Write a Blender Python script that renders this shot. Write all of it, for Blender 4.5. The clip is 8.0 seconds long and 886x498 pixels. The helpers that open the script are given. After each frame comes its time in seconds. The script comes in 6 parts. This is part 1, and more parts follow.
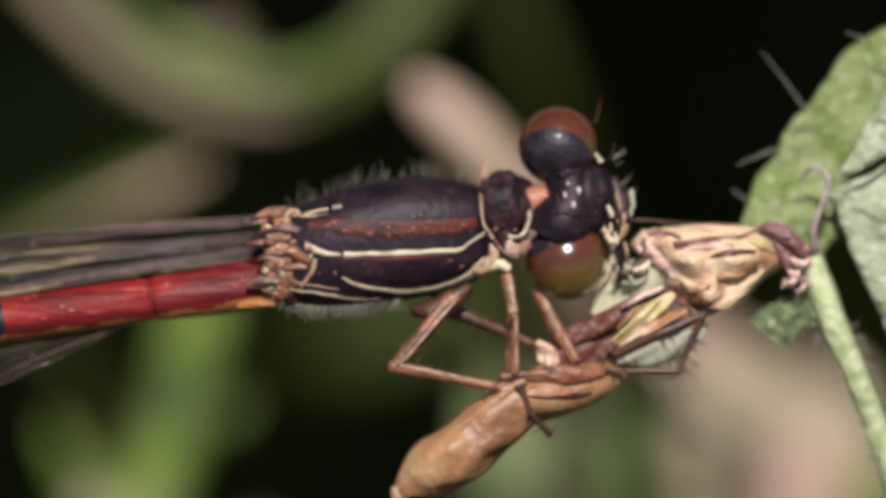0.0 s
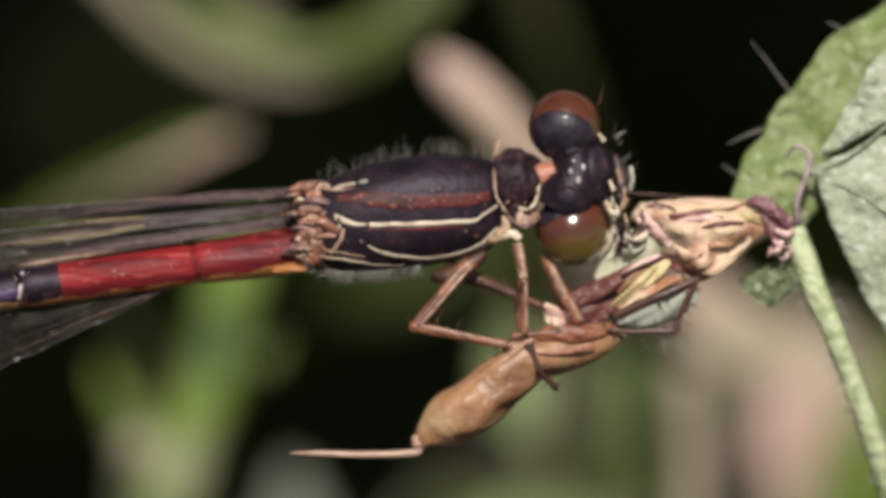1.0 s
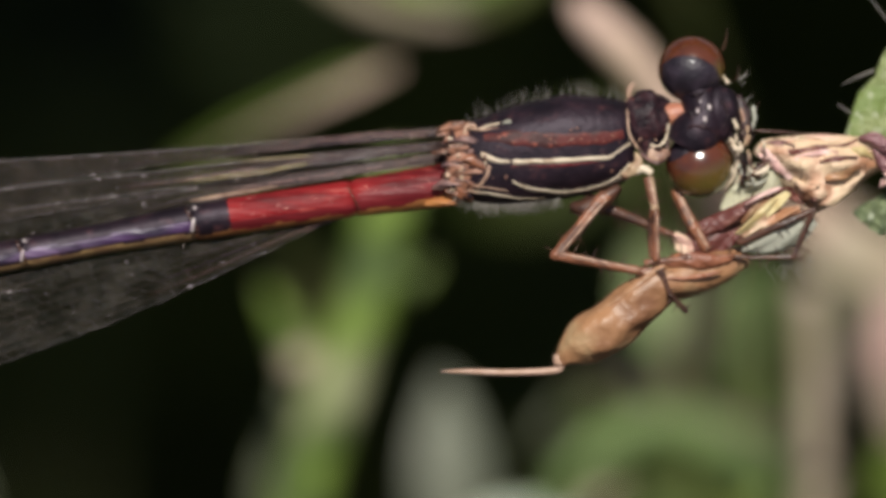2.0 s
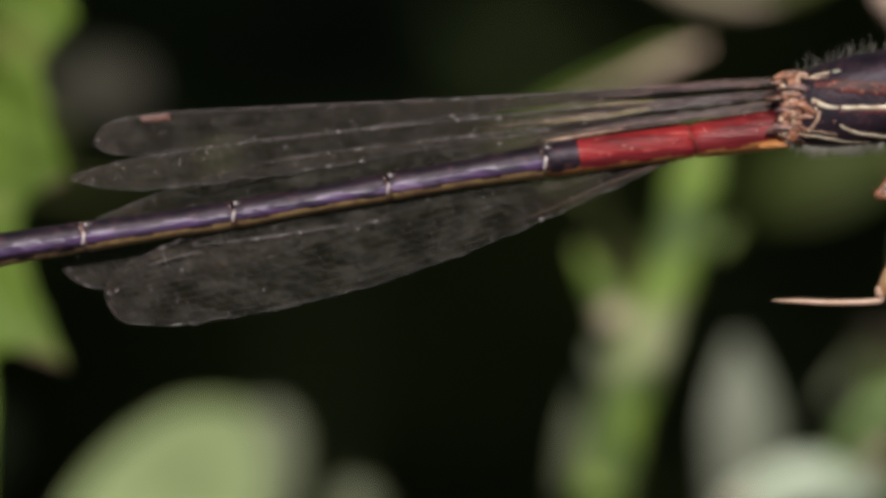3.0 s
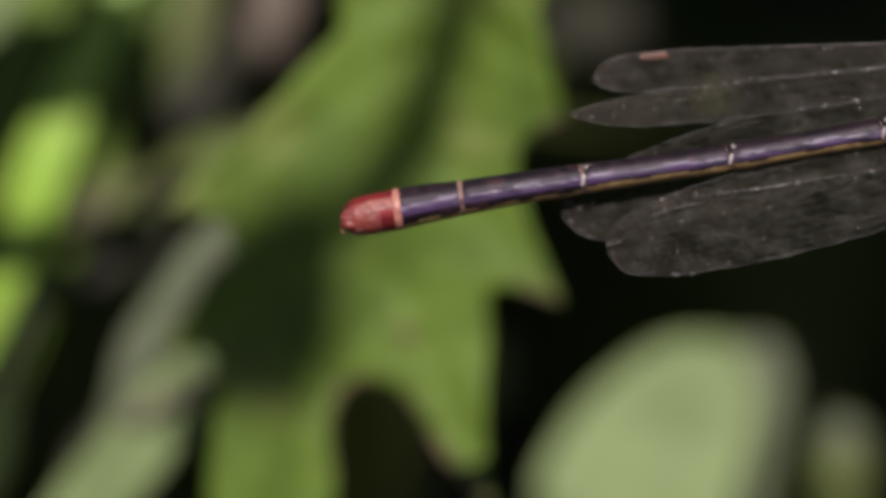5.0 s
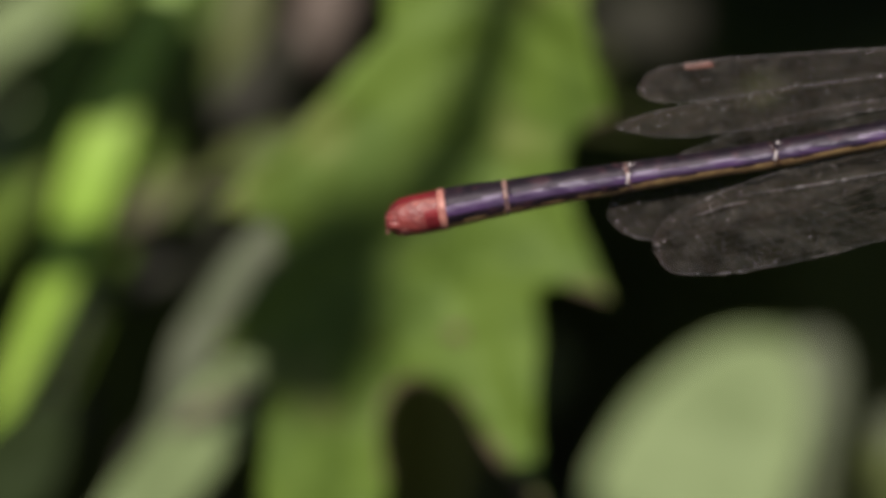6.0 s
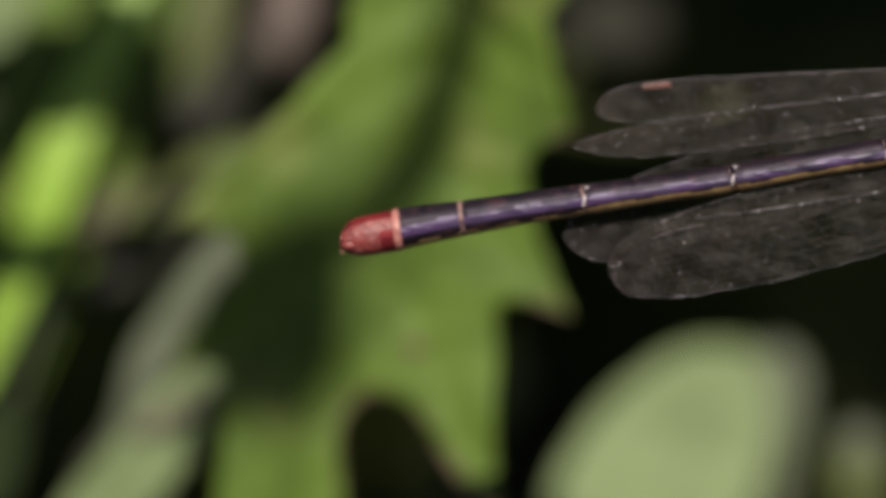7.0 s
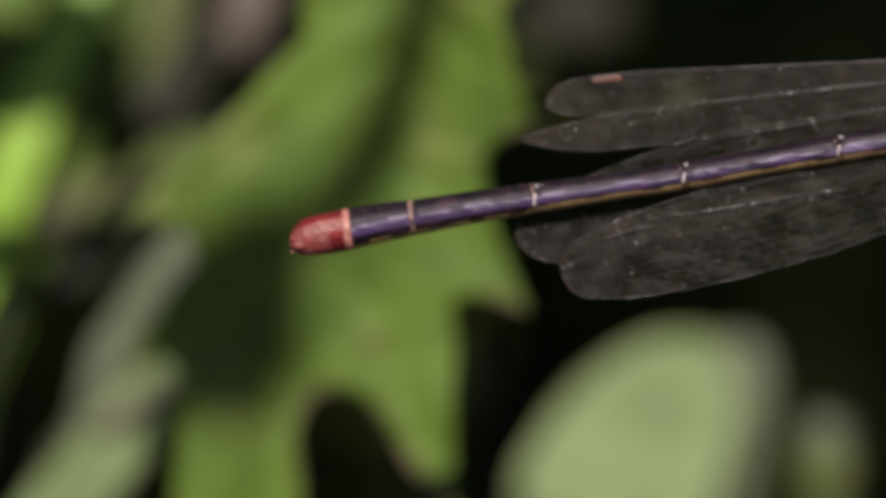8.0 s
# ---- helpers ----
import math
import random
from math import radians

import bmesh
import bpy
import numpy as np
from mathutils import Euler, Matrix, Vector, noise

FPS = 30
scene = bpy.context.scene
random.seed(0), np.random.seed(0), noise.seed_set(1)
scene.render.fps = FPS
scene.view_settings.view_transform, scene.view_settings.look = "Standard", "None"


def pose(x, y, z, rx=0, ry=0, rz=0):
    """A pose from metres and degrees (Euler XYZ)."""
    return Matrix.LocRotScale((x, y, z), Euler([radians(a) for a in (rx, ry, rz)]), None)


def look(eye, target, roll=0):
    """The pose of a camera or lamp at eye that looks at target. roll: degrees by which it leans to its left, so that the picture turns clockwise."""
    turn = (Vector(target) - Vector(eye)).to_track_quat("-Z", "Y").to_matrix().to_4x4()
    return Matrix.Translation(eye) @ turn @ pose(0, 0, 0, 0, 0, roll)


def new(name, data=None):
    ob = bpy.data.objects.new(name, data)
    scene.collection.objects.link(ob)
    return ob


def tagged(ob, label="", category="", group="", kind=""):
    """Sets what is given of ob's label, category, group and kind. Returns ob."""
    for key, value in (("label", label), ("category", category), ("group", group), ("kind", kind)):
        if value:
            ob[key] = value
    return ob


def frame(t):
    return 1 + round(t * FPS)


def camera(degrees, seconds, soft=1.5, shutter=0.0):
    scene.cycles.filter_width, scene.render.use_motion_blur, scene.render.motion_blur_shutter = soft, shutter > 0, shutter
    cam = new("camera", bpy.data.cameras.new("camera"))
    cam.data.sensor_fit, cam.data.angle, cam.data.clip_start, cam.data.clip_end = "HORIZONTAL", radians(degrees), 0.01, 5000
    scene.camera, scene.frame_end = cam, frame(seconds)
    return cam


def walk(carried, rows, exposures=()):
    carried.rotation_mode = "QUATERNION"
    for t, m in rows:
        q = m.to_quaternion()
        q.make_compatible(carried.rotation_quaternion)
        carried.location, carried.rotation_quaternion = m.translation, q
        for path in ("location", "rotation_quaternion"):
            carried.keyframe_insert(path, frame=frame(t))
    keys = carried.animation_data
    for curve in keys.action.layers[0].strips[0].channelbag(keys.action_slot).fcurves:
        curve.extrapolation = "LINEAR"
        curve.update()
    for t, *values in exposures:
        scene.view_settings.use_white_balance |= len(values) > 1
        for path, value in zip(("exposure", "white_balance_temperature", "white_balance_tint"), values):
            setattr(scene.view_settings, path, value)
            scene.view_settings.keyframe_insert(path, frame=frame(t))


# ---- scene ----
import collections
from mathutils import geometry

# All shapes are laid out in millimetres on a plane across the insect: u to the right along its
# body, v up across the body, w towards the viewer. The plane leans back as the viewer looks down on it.
LEAN = radians(35)
HOME = Vector((0, 0, 0.12))
AXES = Matrix(((1, 0, 0), (0, math.sin(LEAN), -math.cos(LEAN)), (0, math.cos(LEAN), math.sin(LEAN))))


def at(u, v, w):
    """World place of a point in millimetres on the leaning plane."""
    return HOME + AXES @ (Vector((u, v, w)) * 0.001)


def aim(u, v, w, yaw, lift, roll):
    """Camera pose from its place and its turn against the leaning plane."""
    turn = Matrix.Rotation(radians(yaw), 3, "Y") @ Matrix.Rotation(radians(lift), 3, "X") @ Matrix.Rotation(radians(roll), 3, "Z")
    return Matrix.Translation(at(u, v, w)) @ (AXES @ turn).to_4x4()


# ---- camera ----
cam = camera(6.503, 8.0, soft=4.3)
PATH = (
    (0.0, 5.83, 4.25, 159.81, -2.958, -0.727, -0.417),
    (0.2, 4.81, 4.14, 164.43, -3.140, -0.734, -0.188),
    (0.5, 4.15, 4.44, 167.48, -3.279, -0.959, -0.360),
    (1.0, 5.26, 7.09, 175.68, -2.753, -1.804, -0.238),
    (1.2, 5.19, 7.98, 178.89, -2.705, -2.159, -0.374),
    (2.3, 4.18, 8.63, 195.54, -1.319, -2.813, -0.406),
    (2.5, 2.65, 7.74, 198.57, -1.263, -2.612, -0.125),
    (2.7, -0.25, 6.20, 202.12, -1.548, -2.206, -0.365),
    (2.9, -2.73, 3.69, 205.86, -1.580, -1.500, -0.046),
    (3.0, -3.97, 2.44, 207.73, -1.499, -1.128, 0.113),
    (3.3, -7.19, 0.71, 211.96, -1.499, -0.530, 0.074),
    (3.5, -7.44, -1.05, 211.71, -1.183, -0.197, 0.227),
    (3.8, -6.96, -0.79, 211.28, -0.764, -0.351, 0.153),
    (4.0, -6.64, -0.61, 211.00, -0.543, -0.459, 0.103),
    (4.5, -3.34, 2.50, 210.12, 1.104, -1.420, 0.174),
    (4.7, -4.22, 2.74, 210.67, 1.273, -1.522, 0.383),
    (4.8, -5.02, 3.80, 210.58, 1.370, -1.835, 0.593),
    (4.9, -5.55, 4.24, 210.90, 1.470, -1.975, 0.513),
    (5.0, -5.65, 4.12, 210.72, 1.696, -2.006, 0.313),
    (5.2, -5.27, 3.76, 210.79, 2.000, -1.960, -0.155),
    (6.3, -3.77, 5.00, 209.61, 2.587, -2.183, -0.196),
    (6.5, -3.69, 6.34, 209.20, 2.551, -2.511, 0.134),
    (6.8, -2.69, 6.99, 209.09, 2.610, -2.700, 0.232),
    (7.0, -2.02, 7.42, 209.02, 2.706, -2.770, 0.298),
    (7.5, -0.78, 9.04, 208.71, 3.030, -3.233, 0.223),
    (8.0, 0.56, 9.25, 207.97, 3.064, -3.288, -0.013),
)
walk(cam, [(t, aim(*p)) for t, *p in PATH])
damselfly = new("damselfly")
damselfly.location = at(1.0, 0.3, 0.7)
# a lens about thirteen millimetres wide, sharp at the insect
cam.data.dof.use_dof = True
cam.data.dof.focus_object = damselfly
cam.data.dof.aperture_fstop = 23.0

# ---- light ----
SUN = (AXES @ Vector((0.0, 0.54, 0.84))).normalized()
world = bpy.data.worlds.new("sky")
scene.world = world
world.use_nodes = True
sky = world.node_tree.nodes.new("ShaderNodeTexSky")
sky.sky_type, sky.sun_disc = "NISHITA", False
sky.sun_elevation, sky.sun_rotation = math.asin(SUN.z), math.atan2(SUN.x, SUN.y)
world.node_tree.nodes["Background"].inputs["Strength"].default_value = 0.038
world.node_tree.links.new(sky.outputs[0], world.node_tree.nodes["Background"].inputs["Color"])
sun = new("sun", bpy.data.lights.new("sun", "SUN"))
sun.data.energy, sun.data.angle, sun.data.color = 4.5, radians(0.53), (0.98, 0.96, 0.88)
sun.matrix_world = look(SUN, (0, 0, 0))
scene.view_settings.exposure = 0.35


# ---- materials ----
def material(name, base, other=None, rough=0.5, grain=1.0, mix=(0.4, 0.65), bump=0.15, bump_size=0.2, spots=None, spot_mm=0.5,
             spot_mix=(0.6, 0.7), coat=0.0, specular=0.5, leaf=0.0, leaf_tint=None, alpha=1.0, clear_tint=(1, 1, 1), metal=0.0, stretch=None, gloss_tint=None,
             patchy=None, root=None):
    """A surface whose colour wanders between base and other over grain millimetres, with spots and fine relief."""
    m = bpy.data.materials.new(name)
    m.use_nodes = True
    n, l = m.node_tree.nodes, m.node_tree.links
    shader = n["Principled BSDF"]
    where = n.new("ShaderNodeTexCoord").outputs["Object"]
    if stretch:
        pull = n.new("ShaderNodeMapping")
        pull.inputs["Scale"].default_value = stretch
        l.new(where, pull.inputs["Vector"])
        where = pull.outputs[0]
    if gloss_tint:
        shader.inputs["Specular Tint"].default_value = (*gloss_tint, 1)

    def patches(mm, low, high, detail=4):
        tex, ramp = n.new("ShaderNodeTexNoise"), n.new("ShaderNodeMapRange")
        tex.inputs["Scale"].default_value, tex.inputs["Detail"].default_value = 1000 / mm, detail
        ramp.inputs["From Min"].default_value, ramp.inputs["From Max"].default_value = low, high
        l.new(where, tex.inputs["Vector"])
        l.new(tex.outputs["Fac"], ramp.inputs["Value"])
        return ramp.outputs["Result"]

    def blend(fac, a, b):
        node = n.new("ShaderNodeMix")
        node.data_type = "RGBA"
        l.new(fac, node.inputs["Factor"])
        for value, socket in ((a, node.inputs[6]), (b, node.inputs[7])):
            if isinstance(value, tuple):
                socket.default_value = (*value, 1)
            else:
                l.new(value, socket)
        return node.outputs[2]

    other = other or tuple(c * 0.6 for c in base)
    colour = blend(patches(grain, *mix), base, other)
    if spots:
        colour = blend(patches(spot_mm, *spot_mix), colour, spots)
    l.new(colour, shader.inputs["Base Color"])
    shader.inputs["Roughness"].default_value, shader.inputs["Metallic"].default_value = rough, metal
    shader.inputs["Coat Weight"].default_value, shader.inputs["Coat Roughness"].default_value = coat, 0.17
    shader.inputs["Specular IOR Level"].default_value = specular
    relief = n.new("ShaderNodeBump")
    relief.inputs["Strength"].default_value, relief.inputs["Distance"].default_value = bump, bump_size * 0.0003
    l.new(patches(bump_size, 0.3, 0.7), relief.inputs["Height"])
    l.new(relief.outputs[0], shader.inputs["Normal"])
    out = n["Material Output"].inputs["Surface"]
    last = shader.outputs[0]
    if leaf:
        glow, both = n.new("ShaderNodeBsdfTranslucent"), n.new("ShaderNodeMixShader")
        if leaf_tint:
            glow.inputs["Color"].default_value = (*leaf_tint, 1)
        else:
            l.new(colour, glow.inputs["Color"])
        both.inputs[0].default_value = leaf
        l.new(last, both.inputs[1])
        l.new(glow.outputs[0], both.inputs[2])
        last = both.outputs[0]
    if alpha < 1:
        clear, both = n.new("ShaderNodeBsdfTransparent"), n.new("ShaderNodeMixShader")
        both.inputs[0].default_value = alpha
        if patchy:
            span = patches(patchy[0], 0.36, 0.66, 3).node
            span.inputs["To Min"].default_value, span.inputs["To Max"].default_value = patchy[1:]
            far, near, total = n.new("ShaderNodeVectorMath"), n.new("ShaderNodeMapRange"), n.new("ShaderNodeMath")
            far.operation, total.operation = "LENGTH", "ADD"
            near.inputs["From Min"].default_value, near.inputs["From Max"].default_value = root[0] * 0.001, 0.0
            near.inputs["To Max"].default_value = root[1]
            l.new(n["Texture Coordinate"].outputs["Object"], far.inputs[0])
            l.new(far.outputs["Value"], near.inputs["Value"])
            l.new(near.outputs["Result"], total.inputs[0])
            l.new(span.outputs["Result"], total.inputs[1])
            l.new(total.outputs[0], both.inputs[0])
        clear.inputs["Color"].default_value = (*clear_tint, 1)
        l.new(clear.outputs[0], both.inputs[1])
        l.new(last, both.inputs[2])
        last = both.outputs[0]
    l.new(last, out)
    return m


def eye_material():
    """Compound eye: red brown above, olive below, finely faceted, glossy."""
    m = material("eye_red_brown", (0.098, 0.027, 0.012), (0.068, 0.02, 0.011), rough=0.2, grain=0.4, bump=0.04, bump_size=0.03, coat=1.0)
    n, l = m.node_tree.nodes, m.node_tree.links
    shader = n["Principled BSDF"]
    old = shader.inputs["Base Color"].links[0].from_socket
    where, dot, ramp, mix = n.new("ShaderNodeTexCoord"), n.new("ShaderNodeVectorMath"), n.new("ShaderNodeMapRange"), n.new("ShaderNodeMix")
    dot.operation = "DOT_PRODUCT"
    dot.inputs[1].default_value = AXES @ Vector((0.35, -0.93, 0)) * 1000
    ramp.inputs["From Min"].default_value, ramp.inputs["From Max"].default_value = -0.05, 0.75
    mix.data_type = "RGBA"
    mix.inputs[7].default_value = (0.12, 0.10, 0.018, 1)
    l.new(where.outputs["Object"], dot.inputs[0])
    l.new(dot.outputs["Value"], ramp.inputs["Value"])
    l.new(ramp.outputs["Result"], mix.inputs["Factor"])
    l.new(old, mix.inputs[6])
    l.new(mix.outputs[2], shader.inputs["Base Color"])
    return m


M = {
    "black": material("bronze_black", (0.007, 0.0045, 0.007), (0.02, 0.011, 0.016), rough=0.5, grain=0.6, mix=(0.38, 0.7), bump=0.2, bump_size=0.16, specular=0.25, gloss_tint=(1.0, 0.85, 1.0), spots=(0.045, 0.018, 0.02), spot_mm=0.3, spot_mix=(0.58, 0.75)),
    "capblack": material("eye_cap_violet_black", (0.012, 0.008, 0.013), (0.03, 0.02, 0.03), rough=0.5, grain=0.4, bump=0.4, bump_size=0.1, coat=0.25, specular=0.35),
    "purple": material("violet_sheen", (0.058, 0.024, 0.078), (0.02, 0.012, 0.027), rough=0.4, grain=0.5, mix=(0.4, 0.6), bump=0.55, bump_size=0.11, specular=0.6, gloss_tint=(0.97, 0.92, 1.0), spots=(0.12, 0.072, 0.14), spot_mm=0.4, spot_mix=(0.56, 0.7), stretch=(0.25, 1, 1)),
    "red": material("insect_red", (0.215, 0.012, 0.014), (0.085, 0.007, 0.009), rough=0.5, grain=0.4, mix=(0.42, 0.62), bump=0.8, bump_size=0.16, specular=0.18, spots=(0.40, 0.075, 0.06), spot_mm=0.3, spot_mix=(0.58, 0.70), stretch=(0.16, 1, 1)),
    "darkred": material("dark_crimson", (0.11, 0.009, 0.012), (0.21, 0.016, 0.02), rough=0.5, specular=0.25, grain=0.4, mix=(0.44, 0.6), bump=0.45, bump_size=0.16, stretch=(0.13, 1, 1)),
    "redtip": material("tail_red", (0.23, 0.042, 0.036), (0.12, 0.018, 0.022), rough=0.45, grain=0.3, bump=0.5, bump_size=0.14, spots=(0.36, 0.12, 0.10), spot_mm=0.3, spot_mix=(0.52, 0.72)),
    "orange": material("belly_orange", (0.42, 0.17, 0.05), (0.28, 0.1, 0.035), rough=0.5, grain=0.4, bump=0.3, bump_size=0.1),
    "jointwhite": material("joint_pinkish_white", (0.55, 0.47, 0.46), (0.4, 0.32, 0.32), rough=0.45, grain=0.2),
    "gold": material("belly_gold", (0.30, 0.185, 0.08), (0.17, 0.09, 0.045), rough=0.5, grain=0.35, bump=0.3, bump_size=0.1),
    "ring": material("joint_pink", (0.47, 0.19, 0.15), (0.28, 0.09, 0.075), rough=0.5, grain=0.2),
    "duskring": material("joint_dull_pink", (0.24, 0.13, 0.11), (0.07, 0.035, 0.04), rough=0.5, grain=0.2),
    "cream": material("cream_stripe", (0.6, 0.485, 0.36), (0.38, 0.27, 0.18), rough=0.45, grain=0.35, mix=(0.45, 0.7), bump=0.3, bump_size=0.1),
    "rim": material("pinkish_rim", (0.48, 0.31, 0.22), (0.2, 0.1, 0.07), rough=0.45, grain=0.25, bump=0.3, bump_size=0.1),
    "band": material("shoulder_red_brown", (0.085, 0.014, 0.012), (0.038, 0.010, 0.010), rough=0.55, grain=0.4, mix=(0.42, 0.62), specular=0.25, bump=0.2, bump_size=0.16, spots=(0.26, 0.07, 0.045), spot_mm=0.16, spot_mix=(0.6, 0.72)),
    "bandedge": material("shoulder_band_edge", (0.04, 0.009, 0.01), (0.01, 0.0055, 0.0075), rough=0.5, grain=0.25, mix=(0.42, 0.6), specular=0.25, bump=0.2, bump_size=0.14),
    "crimson": material("dark_crimson_line", (0.13, 0.012, 0.014), (0.03, 0.006, 0.008), rough=0.45, grain=0.4, mix=(0.45, 0.65), specular=0.3, bump=0.3, bump_size=0.1),
    "legcream": material("leg_cream_brown", (0.42, 0.29, 0.18), (0.16, 0.06, 0.035), rough=0.45, grain=0.35, mix=(0.46, 0.62), bump=0.4, bump_size=0.1),
    "neck": material("salmon_neck", (0.42, 0.17, 0.10), (0.3, 0.1, 0.065), rough=0.5, grain=0.4, bump=0.2, bump_size=0.15),
    "shield": material("shield_black", (0.012, 0.006, 0.009), (0.035, 0.014, 0.018), rough=0.5, grain=0.3, mix=(0.42, 0.62), bump=0.6, bump_size=0.14, specular=0.25, spots=(0.09, 0.03, 0.025), spot_mm=0.2, spot_mix=(0.6, 0.7)),
    "dusk": material("dark_flank", (0.03, 0.014, 0.016), (0.05, 0.03, 0.03), rough=0.5, grain=0.5, bump=0.3, bump_size=0.1),
    "joint": material("wing_root_tan", (0.29, 0.13, 0.08), (0.06, 0.022, 0.017), rough=0.42, grain=0.25, mix=(0.45, 0.62), bump=0.6, bump_size=0.14, spots=(0.46, 0.30, 0.22), spot_mm=0.25, spot_mix=(0.6, 0.7)),
    "leg": material("leg_red_brown", (0.25, 0.095, 0.05), (0.04, 0.016, 0.012), rough=0.4, grain=0.35, mix=(0.42, 0.66), bump=0.5, bump_size=0.12, coat=0.15, spots=(0.36, 0.19, 0.11), spot_mm=0.5, spot_mix=(0.62, 0.76)),
    "legdark": material("leg_dark", (0.045, 0.02, 0.014), (0.09, 0.035, 0.02), rough=0.4, grain=0.4),
    "hair": material("pale_hair", (0.4, 0.36, 0.31), (0.25, 0.22, 0.2), rough=0.5, leaf=0.3, alpha=0.7),
    "wing": material("wing_film", (0.115, 0.097, 0.083), (0.022, 0.019, 0.016), rough=0.5, grain=0.25, mix=(0.42, 0.58), bump=1.0, bump_size=0.2, specular=0.35, alpha=0.06, clear_tint=(0.93, 0.91, 0.89), stretch=(0.6, 1, 1), patchy=(0.5, 0.03, 0.165), root=(6.0, 0.08)),
    "vein": material("wing_vein", (0.06, 0.036, 0.027), (0.022, 0.014, 0.012), rough=0.45, grain=0.3, specular=0.25, alpha=0.8),
    "crossvein": material("wing_cross_vein", (0.05, 0.037, 0.034), (0.10, 0.08, 0.075), rough=0.4, grain=0.2, mix=(0.45, 0.58), alpha=0.75, spots=(0.42, 0.37, 0.36), spot_mm=0.35, spot_mix=(0.64, 0.7)),
    "edgevein": material("wing_edge_vein", (0.13, 0.10, 0.10), (0.03, 0.022, 0.022), rough=0.4, grain=0.5, mix=(0.42, 0.6), alpha=0.75, spots=(0.5, 0.44, 0.43), spot_mm=0.3, spot_mix=(0.62, 0.68)),
    "rootfilm": material("wing_root_film", (0.34, 0.27, 0.12), (0.15, 0.10, 0.05), rough=0.5, grain=0.4, mix=(0.4, 0.62), alpha=0.42, stretch=(0.3, 1, 1)),
    "faintmark": material("wing_mark_faint", (0.07, 0.04, 0.03), (0.05, 0.03, 0.02), rough=0.5, alpha=0.12),
    "stigma": material("wing_mark", (0.24, 0.075, 0.055), (0.16, 0.06, 0.045), rough=0.5, alpha=0.5),
    "eye": eye_material(),
    "pod": material("dry_pod_brown", (0.33, 0.165, 0.08), (0.19, 0.085, 0.042), rough=0.46, grain=1.0, mix=(0.42, 0.66), bump=0.4, bump_size=0.7, spots=(0.37, 0.25, 0.135), spot_mm=1.1, spot_mix=(0.54, 0.74)),
    "podred": material("pod_red_brown", (0.30, 0.115, 0.058), (0.19, 0.062, 0.034), rough=0.45, grain=0.6, bump=0.6, bump_size=0.3),
    "style": material("dry_style_tan", (0.44, 0.28, 0.21), (0.34, 0.2, 0.13), rough=0.5, grain=0.4),
    "sepal": material("sepal_cream", (0.62, 0.44, 0.29), (0.54, 0.30, 0.24), rough=0.5, grain=0.9, mix=(0.45, 0.72), bump=0.7, bump_size=0.3, spots=(0.40, 0.19, 0.10), spot_mm=0.9, spot_mix=(0.52, 0.64)),
    "pinkwhite": material("sepal_pinkish_white", (0.76, 0.51, 0.46), (0.62, 0.34, 0.31), rough=0.5, grain=0.4, mix=(0.45, 0.7), bump=0.7, bump_size=0.3, leaf=0.1),
    "pinkfold": material("sepal_pink", (0.62, 0.36, 0.29), (0.56, 0.42, 0.28), rough=0.5, grain=0.35, bump=1.0, bump_size=0.3, spots=(0.25, 0.07, 0.07), spot_mm=0.4, spot_mix=(0.56, 0.68), stretch=(0.45, 1, 1)),
    "paper": material("papery_white", (0.5, 0.49, 0.4), (0.36, 0.34, 0.27), rough=0.6, grain=0.5, bump=0.5, bump_size=0.2, leaf=0.3),
    "petalwhite": material("petal_greenish_white", (0.80, 0.76, 0.58), (0.66, 0.62, 0.44), rough=0.6, grain=0.7, bump=0.25, bump_size=0.4, leaf=0.5, stretch=(0.5, 1, 1)),
    "shoot": material("shoot_grey_mauve", (0.36, 0.29, 0.28), (0.2, 0.13, 0.14), rough=0.6, grain=0.3, bump=0.5, bump_size=0.2),
    "mauve": material("withered_mauve", (0.22, 0.10, 0.11), (0.11, 0.035, 0.04), rough=0.45, grain=0.35, mix=(0.45, 0.65), bump=1.0, bump_size=0.2, spots=(0.40, 0.24, 0.24), spot_mm=0.35, spot_mix=(0.6, 0.72), stretch=(0.5, 1, 1)),
    "maroon": material("withered_maroon", (0.115, 0.033, 0.028), (0.30, 0.13, 0.10), rough=0.42, grain=0.35, mix=(0.5, 0.68), bump=1.0, bump_size=0.25, spots=(0.05, 0.012, 0.012), spot_mm=0.5, stretch=(0.5, 1, 1)),
    "yellow": material("petal_yellow_green", (0.58, 0.47, 0.25), (0.42, 0.30, 0.13), rough=0.5, grain=0.4, bump=0.4, bump_size=0.15),
    "leafgreen": material("leaf_yellow_green", (0.17, 0.225, 0.06), (0.27, 0.30, 0.125), rough=0.55, grain=0.9, mix=(0.42, 0.62), bump=1.0, bump_size=0.3, leaf=0.2, spots=(0.38, 0.40, 0.25), spot_mm=0.22, spot_mix=(0.57, 0.68)),
    "leafpale": material("leaf_downy_underside", (0.40, 0.42, 0.30), (0.26, 0.29, 0.18), rough=0.7, grain=0.6, mix=(0.4, 0.68), bump=1.0, bump_size=0.3, leaf=0.15, spots=(0.54, 0.55, 0.45), spot_mm=0.22, spot_mix=(0.54, 0.66)),
    "crumple": material("young_leaf_dull_green", (0.17, 0.20, 0.10), (0.07, 0.09, 0.04), rough=0.65, grain=0.4, mix=(0.42, 0.62), bump=0.9, bump_size=0.25, leaf=0.15, spots=(0.34, 0.36, 0.26), spot_mm=0.25, spot_mix=(0.6, 0.7)),
